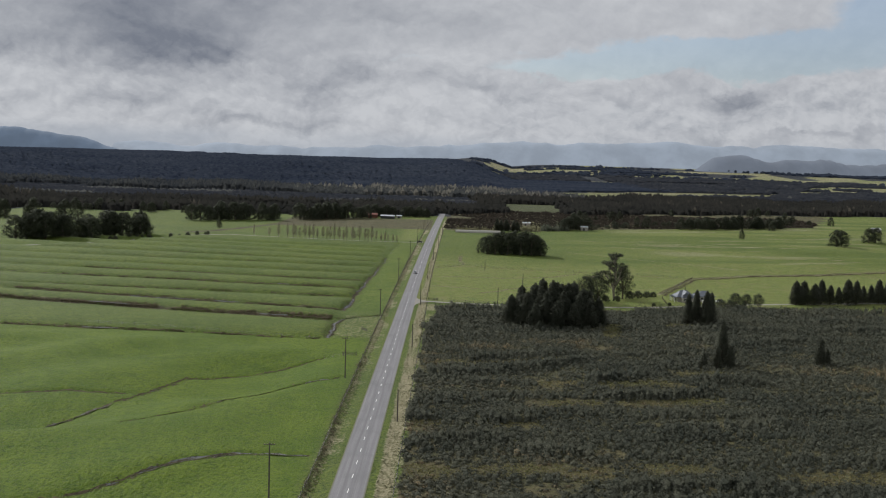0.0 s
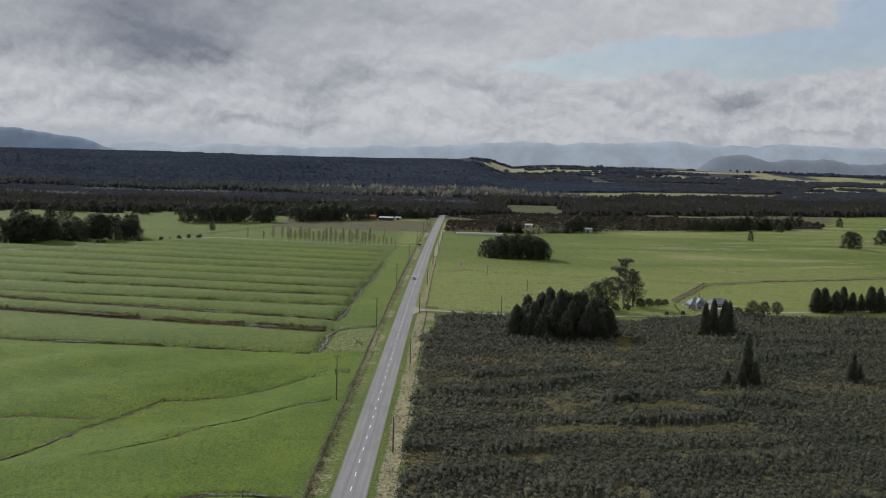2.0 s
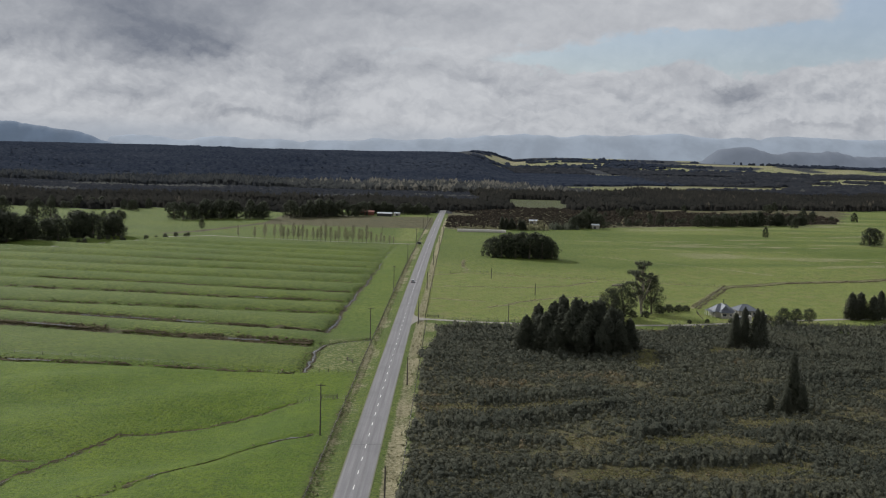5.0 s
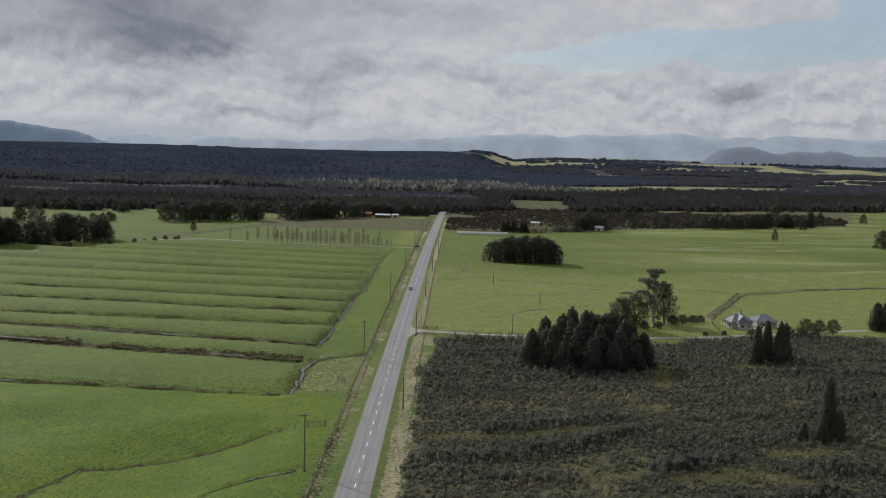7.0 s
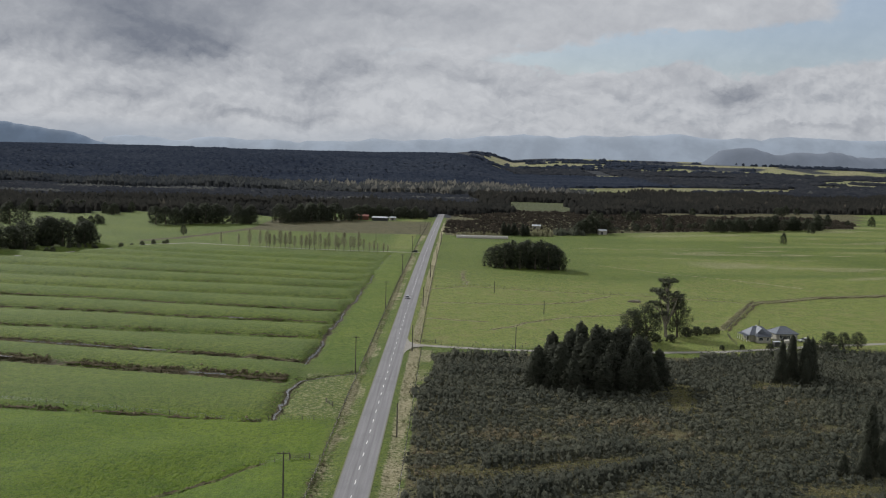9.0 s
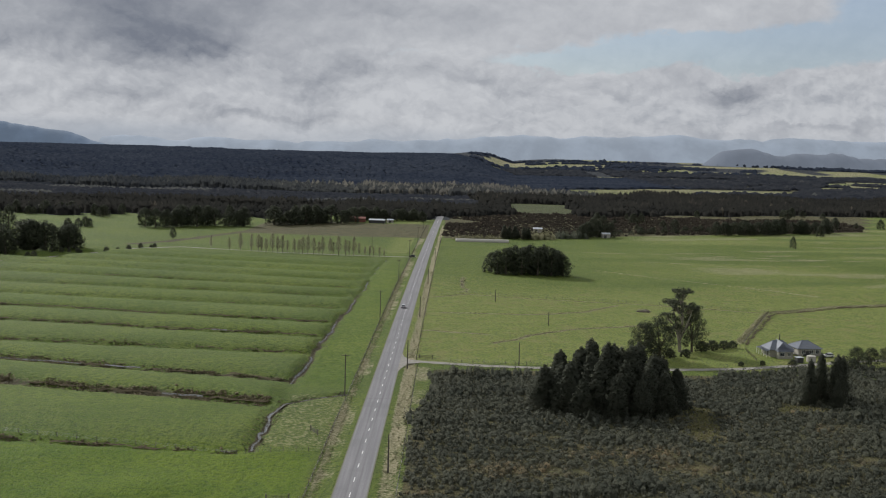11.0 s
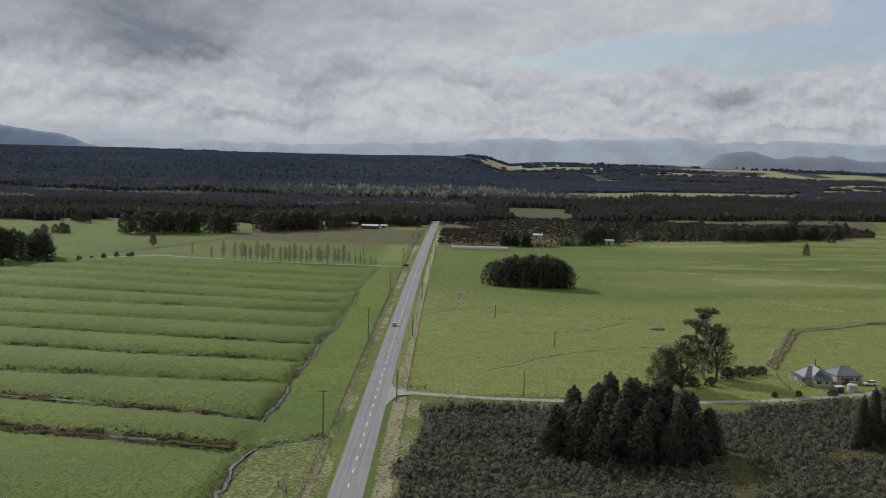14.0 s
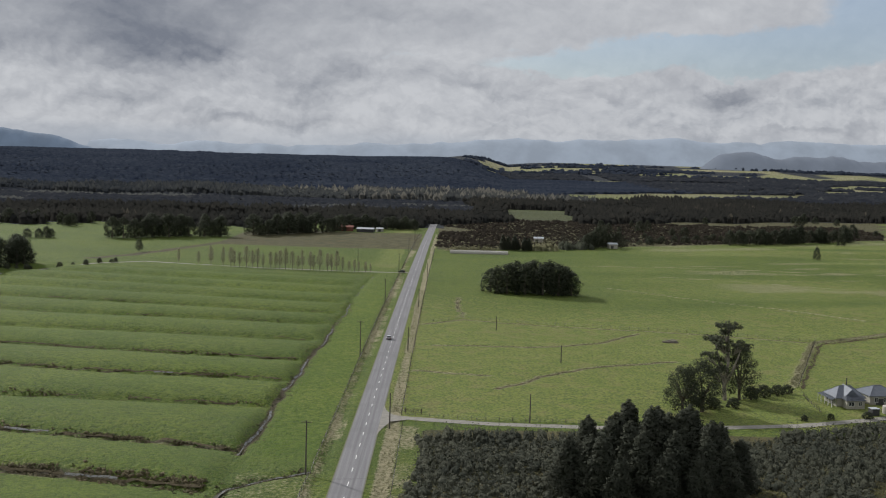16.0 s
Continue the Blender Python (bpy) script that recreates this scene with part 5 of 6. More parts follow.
def build_tufts():
    rng = np.random.default_rng(44)
    # rough grass on both verges
    parts_x, parts_y, tint, size = [], [], [], []
    for side, lo, hi in ((-1, 6.8, 9.4), (1, 5.6, 9.4)):
        n = 4000 if side < 0 else 5000
        y = 178 + (760 - 178) * rng.random(n) ** 1.15
        x = road_x(y) + side * rng.uniform(lo, hi, n)
        k = ~((side > 0) & (np.abs(y - 494) < 6))
        clump = vnoise(x, y, 4, 50 + side)
        k &= rng.random(n) < 0.55 + 0.45 * clump
        parts_x.append(x[k])
        parts_y.append(y[k])
        tint.append(np.clip((0.15 if side < 0 else 0.45) + 0.35 * clump[k] + rng.normal(0, 0.2, k.sum()), 0, 1))
        size.append(rng.uniform(0.10, 0.24, k.sum()))
    x, y, t, s = (np.concatenate(a) for a in (parts_x, parts_y, tint, size))
    n = len(x)
    c = np.stack([x, y, height(x, y) + s * 0.45], 1)
    c = np.repeat(c, 3, 0)
    c[:, :2] += rng.normal(0, 0.18, (n * 3, 2))
    d = unit(np.stack([rng.normal(0, 0.5, n * 3), rng.normal(0, 0.5, n * 3), np.ones(n * 3)], 1))
    v, f = leaf_quads(c, d, np.repeat(s, 3) * 0.8, rng, 1.1, 0.4)
    tagged(new("rough_grass", mesh_np("rough_grass", v, f, M_TUFT, True, {"tint": np.repeat(np.repeat(t, 3), 4)}, unit(np.tile((0.0, 0.0, 1.0), (len(v), 1)) + rng.normal(0, 0.25, (len(v), 3))))), "long dry rough grass on the road verges", "grass", kind="stuff")
    # bushes along the west fence line
    for name, n, y0, y1, rmax, mat, lab in (("fence_bramble", 420, 178, 350, 0.75, M_RUSH, "low brambles and rushes along the roadside fence"), ("fence_grass", 700, 350, 900, 0.42, M_SEDGE, "long grass and sedge under the roadside fence")):
        y = rng.uniform(y0, y1, n)
        x = road_x(y) - 8.8 + 0.4 * vnoise(y, y * 0, 40, 52) + rng.normal(0, 0.4, n)
        k = rng.random(n) < 0.45 + 0.6 * vnoise(y, y * 0 + 7, 13, 53)
        x, y = x[k], y[k]
        me = bushes(name, x, y, rng.uniform(0.2, rmax, len(x)), rng.uniform(0.2, 1.2 * rmax, len(x)), np.clip(rng.normal(0.6, 0.25, len(x)), 0, 1), 22, 0.10, mat, rng)
        tagged(new(name, me), lab, "scrub", kind="stuff")
    # rushes in the hollows and along the creek
    xs, ys = [], []
    for h0, slant, wet, wide in HOLLOWS[:9]:
        m = int(700 * wet ** 1.5)
        x = rng.uniform(-185, -28, m)
        y = h0 - slant * (x + 27) - 1.3 * vnoise(x, np.full(m, float(h0)), 45, 4) + rng.normal(0, 0.55 * wide, m)
        k = vnoise(x, y, 14, 54) > 0.35 - 0.6 * wet
        xs.append(x[k])
        ys.append(y[k])
    for line, m, w in ((CREEK[-34:], 420, 1.2), (CREEK_LOW, 160, 1.2), (DRAINS[0], 130, 0.8), (DRAINS[2], 90, 0.7), (DRAINS[3], 90, 0.7), (EAST_DRAINS[0], 60, 0.6), (EAST_DRAINS[1], 60, 0.6), (EAST_DRAINS[4], 90, 0.5), (EAST_DRAINS[3], 50, 0.7)):
        pts = np.array(line)
        i = rng.integers(0, len(pts) - 1, m)
        u = rng.random((m, 1))
        p = pts[i] * (1 - u) + pts[i + 1] * u + rng.normal(0, w, (m, 2))
        xs.append(p[:, 0])
        ys.append(p[:, 1])
    x, y = np.concatenate(xs), np.concatenate(ys)
    me = bushes("rushes", x, y, rng.uniform(0.15, 0.55, len(x)), rng.uniform(0.12, 0.5, len(x)), np.clip(rng.normal(0.5, 0.28, len(x)), 0, 1), 8, 0.15, M_RUSH, rng, 0.05)
    tagged(new("rushes", me), "brown-green rushes along drains and banks", "rushes", kind="stuff")


build_tufts()


def build_sedge():
    """Clumps of brown sedge and dead grass in the wet hollows and on drain banks."""
    rng = np.random.default_rng(47)
    xs, ys, ss = [], [], []
    for h0, slant, wet, wide in HOLLOWS[:9]:
        m = int(1900 * wet ** 1.4 * (0.6 + 0.45 * wide))
        x = rng.uniform(-190, -29, m)
        y = h0 - slant * (x + 27) - 1.3 * vnoise(x, np.full(m, float(h0)), 45, 4)
        band = 0.35 + 0.75 * wide * np.clip(0.55 + 0.8 * vnoise(x, y * 0 + h0, 24, 57), 0.1, 1.3)
        y = y + rng.normal(0, 0.6, m) * band + 0.3 * band
        k = vnoise(x, y, 5, 55) + 0.6 * vnoise(x, y, 17, 56) > 0.35 - 0.75 * wet
        xs.append(x[k])
        ys.append(y[k])
        ss.append(np.full(k.sum(), 0.75 + 0.25 * wide))
    for line, m, w in ((CREEK[-34:], 260, 1.3), (CREEK_LOW, 220, 1.2), (DRAINS[0], 260, 0.8), (DRAINS[1], 90, 0.6), (DRAINS[2], 160, 0.6), (DRAINS[3], 200, 0.6), (EAST_DRAINS[0], 160, 0.5), (EAST_DRAINS[1], 160, 0.5), (EAST_DRAINS[3], 90, 0.6), (EAST_DRAINS[4], 180, 0.5)):
        pts = np.array(line)
        i = rng.integers(0, len(pts) - 1, m)
        u = rng.random((m, 1))
        p = pts[i] * (1 - u) + pts[i + 1] * u + rng.normal(0, w, (m, 2))
        xs.append(p[:, 0])
        ys.append(p[:, 1])
        ss.append(np.full(m, 0.75))
    x, y, s = np.concatenate(xs), np.concatenate(ys), np.concatenate(ss)
    n = len(x)
    big = rng.random(n) ** 2.5
    me = bushes("sedge", x, y, s * (0.14 + 0.55 * big), s * (0.14 + 0.5 * big), np.clip(rng.normal(0.45, 0.3, n), 0, 1), 8, 0.14, M_SEDGE, rng, 0.05)
    tagged(new("sedge", me), "brown sedge clumps and dead grass in wet hollows", "sedge", kind="stuff")


build_sedge()


def build_bank_grass():
    rng = np.random.default_rng(46)
    pts = np.array(BANK)
    m = 1000
    i = rng.integers(0, len(pts) - 1, m)
    u = rng.random((m, 1))
    q = pts[i] * (1 - u) + pts[i + 1] * u + rng.normal(0, 0.9, (m, 2))
    me = bushes("bank_grass", q[:, 0], q[:, 1], rng.uniform(0.2, 0.6, m), rng.uniform(0.15, 0.5, m), np.clip(rng.normal(0.35, 0.2, m), 0, 1), 10, 0.13, M_TUFT, rng, 0.05)
    tagged(new("bank_grass", me), "long pale grass on the bank behind the farmhouse", "grass", kind="stuff")


build_bank_grass()
for w_i, (w_a, w_b) in enumerate(((1, 3), (6, 9), (10, 13), (16, 22), (25, 31), (33, 40), (42, 53))):
    water(CREEK[w_a:w_b], 0.16 + 0.012 * w_i, seed=20 + w_i)
water(CREEK_LOW[:], 0.32, seed=2)
water(DRAINS[0][20:28], 0.4, seed=3)
water(DRAINS[3][-9:], 0.4, seed=4)
water(DRAINS[2][-4:], 0.35, seed=5)
# small pools in the nearest drains and hollows
for w_i, (w_line, w_a, w_b) in enumerate(((DRAINS[0], 6, 9), (DRAINS[0], 13, 16), (DRAINS[0], 31, 33), (DRAINS[3], 4, 7), (DRAINS[3], 11, 13), (DRAINS[2], 3, 5), (DRAINS[2], 8, 11))):
    water(w_line[w_a:w_b], 0.28, seed=40 + w_i)
for w_i, (w_h, w_x0, w_x1) in enumerate(((1, -60, -46), (1, -140, -118), (2, -130, -95), (2, -88, -74), (4, -70, -62), (0, -120, -104))):
    w_a, w_s = HOLLOWS[w_h][0], HOLLOWS[w_h][1]
    w_xs = np.arange(w_x0, w_x1, 2.0)
    w_ys = w_a - w_s * (w_xs + 27) - 1.3 * vnoise(w_xs, np.full(len(w_xs), float(w_a)), 45, 4)
    water(list(zip(w_xs.tolist(), w_ys.tolist())), 0.22, seed=50 + w_i)

# ---------------------------------------------------------------- power poles


def power_pole(x, y, high, arms, label, turn=0.0):
    root = new("power_pole")
    root.location = (x, y, float(height(x, y)) - 0.3)
    root.rotation_euler.z = turn
    part("shaft", tube_bm([(0, 0, 0), (0, 0, high * 0.5), (0, 0, high + 0.3)], [0.19, 0.16, 0.12], 10), M_POLE, root)
    for k in range(arms):
        z = high - 0.1 - 1.3 * k
        arm = part("crossarm", box_bm(2.3 - 0.4 * k, 0.12, 0.14, (0, -0.17, z), 0.015), M_POLE, root)
        for o in (-1.0, -0.35, 0.35, 1.0):
            part("insulator", tube_bm([(o * (1 - 0.17 * k), -0.17, z + 0.07), (o * (1 - 0.17 * k), -0.17, z + 0.15), (o * (1 - 0.17 * k), -0.17, z + 0.27)], [0.03, 0.06, 0.045], 6), M_CERAMIC, arm)
    return tagged(root, label, "power pole", "power poles along the road")


for x, y, h in ((-14.1, 196.8, 12.2), (-11.2, 314.3, 12.6), (-9.3, 443.5, 12.2), (-8.3, 578, 12.2), (-6.9, 706, 11.6), (-6.2, 838, 11.5), (-4.5, 960, 11.5), (-3.5, 1080, 11.5)):
    power_pole(x, y, h, 1, "tall weathered timber power pole with a crossarm in pasture")
for x, y, h in ((7.5, 161, 8.6), (7.45, 265.4, 8.5), (7.2, 373.2, 8.5), (6.9, 483.5, 9.4), (7.8, 592, 8.5), (9.0, 700, 8.5), (11, 815, 8.5), (13, 930, 8.5)):
    power_pole(x, y, h, 0, "short weathered timber pole on the road verge")
for x, y, h in ((43.5, 491.9, 7.9), (61, 575, 6), (42, 640, 6), (196, 532, 8), (-36, 905, 8), (-60, 700, 0)):
    if h:
        power_pole(x, y, h, 0, "slim timber service pole standing beside pasture")

# ---------------------------------------------------------------- fences
POST = tube_bm([(0, 0, -0.3), (0, 0, 1.15)], [0.085, 0.07], 6)
POST_MESH = bpy.data.meshes.new("post")
POST.to_mesh(POST_MESH)
POST.free()
POST_MESH.materials.append(M_POST)


def fence(line, gap, label, seed=0, wires=4):
    """Posts on a line with strained wires between them."""
    r = random.Random(seed)
    root = new("fence")
    root.location = (0, 0, 0)
    pts = []
    for (ax, ay), (bx, by) in zip(line, line[1:]):
        n = max(1, round(math.hypot(bx - ax, by - ay) / gap))
        pts += [(ax + (bx - ax) * i / n, ay + (by - ay) * i / n) for i in range(n)]
    pts.append(line[-1])
    pts = pts[:300]
    tops = []
    for x, y in pts:
        z = float(height(x, y))
        ob = part("post", POST_MESH, None, root)
        ob.location = (x, y, z)
        ob.rotation_euler = (r.uniform(-.06, .06), r.uniform(-.06, .06), r.uniform(0, 3))
        tops.append(Vector((x, y, z)))
    for k in range(wires):
        h = Vector((0, 0, 0.25 + 0.24 * k))
        part("wire", tube_bm([p + h for p in tops], [0.008] * len(tops), 3), M_WIRE, root)
    return tagged(root, label, "fence", "paddock fences")


def along(off, y0, y1, step=20):
    return [(float(road_x(y)) + off, float(y)) for y in np.arange(y0, y1, step)] + [(float(road_x(y1)) + off, y1)]


fence(along(-9.0, 176, 700), 3.0, "weathered post and wire fence along the west verge", 1)
fence(along(-8.6, 700, 1140), 5.0, "weathered post and wire fence along the far west verge", 2)
fence(along(9.4, 176, 486), 3.2, "weathered post and wire fence beside the scrub", 3)
fence(along(8.6, 500, 1000), 3.5, "weathered post and wire fence along the east verge", 4)
fence([(9.4, 497.5), (17, 496), (32, 493.3), (60, 492.2), (88, 494.5)], 3.4, "weathered post and wire fence beside the gravel track", 5)
fence([(10, 652), (29, 669), (72, 659), (117, 648), (168, 636)], 4.0, "weathered post and wire fence between east pastures", 6)
fence([(-26, 384), (-9, 386)], 3.0, "short post and wire fence across the rough corner", 7)
fence([(-9, 352), (-22, 350)], 3.0, "short post and wire fence to the drain", 8)
fence([(133, 546), (152, 592), (169, 633)], 3.0, "post and wire fence on the grassy bank", 9)
fence([(-28, 384), (-120, 398)], 5.0, "post and wire fence across the west paddocks", 10)


def gate(x, y, turn, label):
    root = new("farm_gate")
    root.location = (x, y, float(height(x, y)))
    root.rotation_euler.z = turn
    for k in range(5):
        part("rail", box_bm(4.2, 0.05, 0.07, (0, 0, 0.25 + 0.22 * k), 0.008), M_POST, root)
    for o in (-2.05, 0, 2.05):
        part("upright", box_bm(0.07, 0.06, 1.05, (o, 0.056, 0.68), 0.008), M_POST, root)
    for o in (-2.25, 2.25):
        part("gate_post", tube_bm([(o, 0, -0.3), (o, 0, 1.45)], [0.13, 0.12], 8), M_POST, root)
    tagged(root, label, "gate", "farm gates")


gate(12.5, 500.5, radians(-4), "closed weathered timber gate beside the track")
gate(-13.5, 352.4, radians(6), "closed weathered timber gate to the west paddock")
gate(-12.5, 401, radians(-60), "closed weathered timber gate by the road fence")

# ---------------------------------------------------------------- farmhouse
M_WALL = plain("cream_weatherboard", (0.36, 0.34, 0.29), 0.75, 0, 0.12, 1.0)
M_ROOF = plain("grey_painted_iron", (0.130, 0.145, 0.172), 0.55, 0.1, 0.14, 0.8)
M_TRIM = plain("white_trim_paint", (0.68, 0.68, 0.66), 0.6, 0, 0.08, 2.0)
M_GLASS, _n, _b = material("dark_window_glass")
_b.inputs["Base Color"].default_value = (0.03, 0.035, 0.04, 1)
_b.inputs["Roughness"].default_value = 0.08
M_TANK = plain("pale_water_tank", (0.40, 0.38, 0.33), 0.6, 0, 0.1, 1.0)
M_RED = plain("rusty_red_iron", (0.19, 0.065, 0.045), 0.7, 0.1, 0.3, 0.6)
M_PALEIRON = plain("pale_zinc_iron", (0.52, 0.55, 0.58), 0.4, 0.3, 0.12, 0.5)
M_DARKSHED = plain("dark_shed_board", (0.05, 0.05, 0.05), 0.8, 0, 0.3, 1.0)


def hip_roof(w, d, ridge, rise, over, base, name, root, mat):
    """A hipped iron roof with ribs as raised seams; ridge is the length left along x."""
    W2, D2 = w / 2 + over, d / 2 + over
    e = [(-W2, -D2, base), (W2, -D2, base), (W2, D2, base), (-W2, D2, base)]
    t = [(-ridge / 2, 0, base + rise), (ridge / 2, 0, base + rise)]
    bm = bmesh.new()
    v = [bm.verts.new(p) for p in e + t]
    lo = [bm.verts.new((p[0], p[1], base - 0.16)) for p in e]
    for f in ((v[0], v[1], v[5], v[4]), (v[2], v[3], v[4], v[5]), (v[1], v[2], v[5]), (v[3], v[0], v[4])):
        bm.faces.new(f)
    for i in range(4):
        bm.faces.new((lo[i], lo[(i + 1) % 4], v[(i + 1) % 4], v[i]))
    bm.faces.new(lo[::-1])
    roof = part(name, bm, mat, root)
    ribs = bmesh.new()
    n = int(2 * W2 / 0.55)
    for i in range(1, n):
        x = -W2 + 2 * W2 * i / n
        reach = min(1.0, (W2 - abs(x)) / max(0.01, W2 - ridge / 2))
        for s in (-1, 1):
            tube_bm([(x, s * D2, base + 0.02), (x, s * D2 * (1 - reach), base + rise * reach + 0.02)], [0.03, 0.03], 3, ribs)
    part("roof_ribs", ribs, mat, roof)
    for a, b in ((e[0], t[0]), (e[1], t[1]), (e[2], t[1]), (e[3], t[0]), (t[0], t[1])):
        part("ridge_cap", tube_bm([Vector(a) + Vector((0, 0, .03)), Vector(b) + Vector((0, 0, .03))], [0.09, 0.09], 5), mat, roof)
    return roof


def window_part(root, w, h, at, turn=0.0):
    """A framed sash window that stands proud of the wall, facing -y before turning."""
    m = Matrix.Translation(at) @ Matrix.Rotation(turn, 4, "Z")
    bm = bmesh.new()
    for sx, sz, ox, oz in ((w + .16, .09, 0, h / 2), (w + .16, .12, 0, -h / 2), (.09, h, -w / 2, 0), (.09, h, w / 2, 0), (.06, h, 0, 0)):
        box_bm(sx, 0.09, sz, (ox, -0.06, oz), bm=bm)
    bm.transform(m)
    frame_ob = part("window", bm, M_TRIM, root)
    pane = box_bm(w - .04, 0.03, h - .04, (0, -0.04, 0))
    pane.transform(m)
    part("pane", pane, M_GLASS, frame_ob)


def boards(root, w, d, base, high):
    """A weatherboarded wall box with lapped boards."""
    wall = part("wall", box_bm(w, d, high, (0, 0, base + high / 2)), M_WALL, root)
    lap = bmesh.new()
    n = int(high / 0.22)
    for i in range(n):
        z = base + 0.12 + 0.22 * i
        for s in (-1, 1):
            box_bm(w + 0.05, 0.03, 0.03, (0, s * d / 2, z), bm=lap)
            box_bm(0.03, d + 0.05, 0.03, (s * w / 2, 0, z), bm=lap)
    part("weatherboards", lap, M_WALL, wall)
    return wall


def farmhouse():
    root = new("farmhouse")
    root.location = (139.0, 524.5, float(height(139, 524.5)))
    root.rotation_euler.z = radians(6)
    root.scale = (0.86, 0.86, 0.92)
    boards(root, 9.6, 8.5, -0.3, 3.1)
    hip_roof(9.6, 8.5, 4.2, 3.0, 0.6, 2.8, "roof", root, M_ROOF)
    # the gabled ridge that runs to the front room
    gab = bmesh.new()
    g = [gab.verts.new(q) for q in ((-2.3, -5.2, 3.3), (2.3, -5.2, 3.3), (0, -5.2, 5.7), (-2.3, 1.5, 3.3), (2.3, 1.5, 3.3), (0, 1.5, 6.2))]
    for q in ((g[0], g[1], g[2]), (g[0], g[2], g[5], g[3]), (g[1], g[4], g[5], g[2]), (g[3], g[5], g[4]), (g[0], g[3], g[4], g[1])):
        gab.faces.new(q)
    part("gable_roof", gab, M_ROOF, root)
    part("front_room", box_bm(6.2, 3.4, 2.9, (0.4, -5.9, 1.15)), M_WALL, root)
    lean = bmesh.new()
    g = [lean.verts.new(q) for q in ((-3.3, -8.2, 2.55), (4.1, -8.2, 2.55), (2.6, -5.0, 3.75), (-1.9, -5.0, 3.75), (-3.3, -4.2, 2.6), (4.1, -4.2, 2.6))]
    for q in ((g[0], g[1], g[2], g[3]), (g[0], g[3], g[4]), (g[1], g[5], g[2])):
        lean.faces.new(q)
    bmesh.ops.solidify(lean, geom=lean.faces[:], thickness=0.1)
    part("front_roof", lean, M_ROOF, root)
    ver = bmesh.new()
    v = [ver.verts.new(q) for q in ((-7.2, -5.4, 2.35), (-4.7, -4.9, 2.9), (-4.7, 4.9, 2.9), (-7.2, 5.4, 2.35))]
    ver.faces.new(v)
    bmesh.ops.solidify(ver, geom=ver.faces[:], thickness=0.1)
    part("veranda_roof", ver, M_ROOF, root)
    for y in (-5.1, -2.5, 0.1, 2.6, 5.0):
        part("veranda_post", box_bm(0.14, 0.14, 2.55, (-6.9, y, 1.15), 0.01), M_TRIM, root)
    window_part(root, 1.9, 1.3, (-1.2, -7.6, 1.5))
    window_part(root, 1.1, 1.3, (1.9, -7.6, 1.5))
    part("door", box_bm(0.08, 1.0, 2.1, (-4.85, -1.0, 0.95), 0.01), M_DARKSHED, root)
    for y in (-3.0, 2.2):
        window_part(root, 1.2, 1.5, (-4.8, y, 1.6), -math.pi / 2)
        window_part(root, 1.2, 1.5, (4.8, y, 1.6), math.pi / 2)
    part("flue", tube_bm([(1.4, 1.6, 4.6), (1.4, 1.6, 8.0)], [0.2, 0.18], 8), M_DARKSHED, root)
    tagged(root, "cream weatherboard farmhouse with a grey hipped iron roof", "house")

    wing = new("farm_cottage")
    wing.location = (150.0, 528, float(height(149.3, 528)))
    wing.rotation_euler.z = radians(8)
    boards(wing, 8.5, 8.0, -0.3, 3.0)
    hip_roof(8.5, 8.0, 2.2, 2.3, 0.5, 2.7, "roof", wing, M_ROOF)
    for x in (-2.4, 0.6, 2.8):
        window_part(wing, 1.2, 1.4, (x, -4.0, 1.5))
    part("garage_door", box_bm(2.5, 0.07, 2.1, (-1.2, -4.04, 0.75), 0.01), M_DARKSHED, wing)
    tagged(wing, "small cream cottage with a grey hipped roof beside the farmhouse", "house")

    tank = new("water_tank")
    tank.location = (147.6, 513.8, float(height(147.6, 513.8)))
    part("barrel", tube_bm([(0, 0, -0.2), (0, 0, 2.0), (0, 0, 2.1)], [1.6, 1.6, 1.5], 24), M_TANK, tank)
    part("lid", tube_bm([(0, 0, 2.09), (0, 0, 2.35)], [1.45, 0.25], 24), M_TANK, tank)
    tagged(tank, "round pale concrete water tank in the yard", "water tank")

    shed = new("garden_shed")
    shed.location = (142.6, 511.6, float(height(142.6, 511.6)))
    shed.rotation_euler.z = radians(12)
    part("body", box_bm(2.3, 2.0, 2.1, (0, 0, 0.85), 0.02), M_DARKSHED, shed)
    part("roof", box_bm(2.6, 2.3, 0.12, (0, 0, 1.965), 0.02), M_PALEIRON, shed)
    tagged(shed, "small dark garden shed with a flat grey roof", "shed")
    fence([(128.2, 513), (128.8, 524), (130, 533)], 1.6, "white paling fence at the side of the farmhouse", 31, 2)


farmhouse()


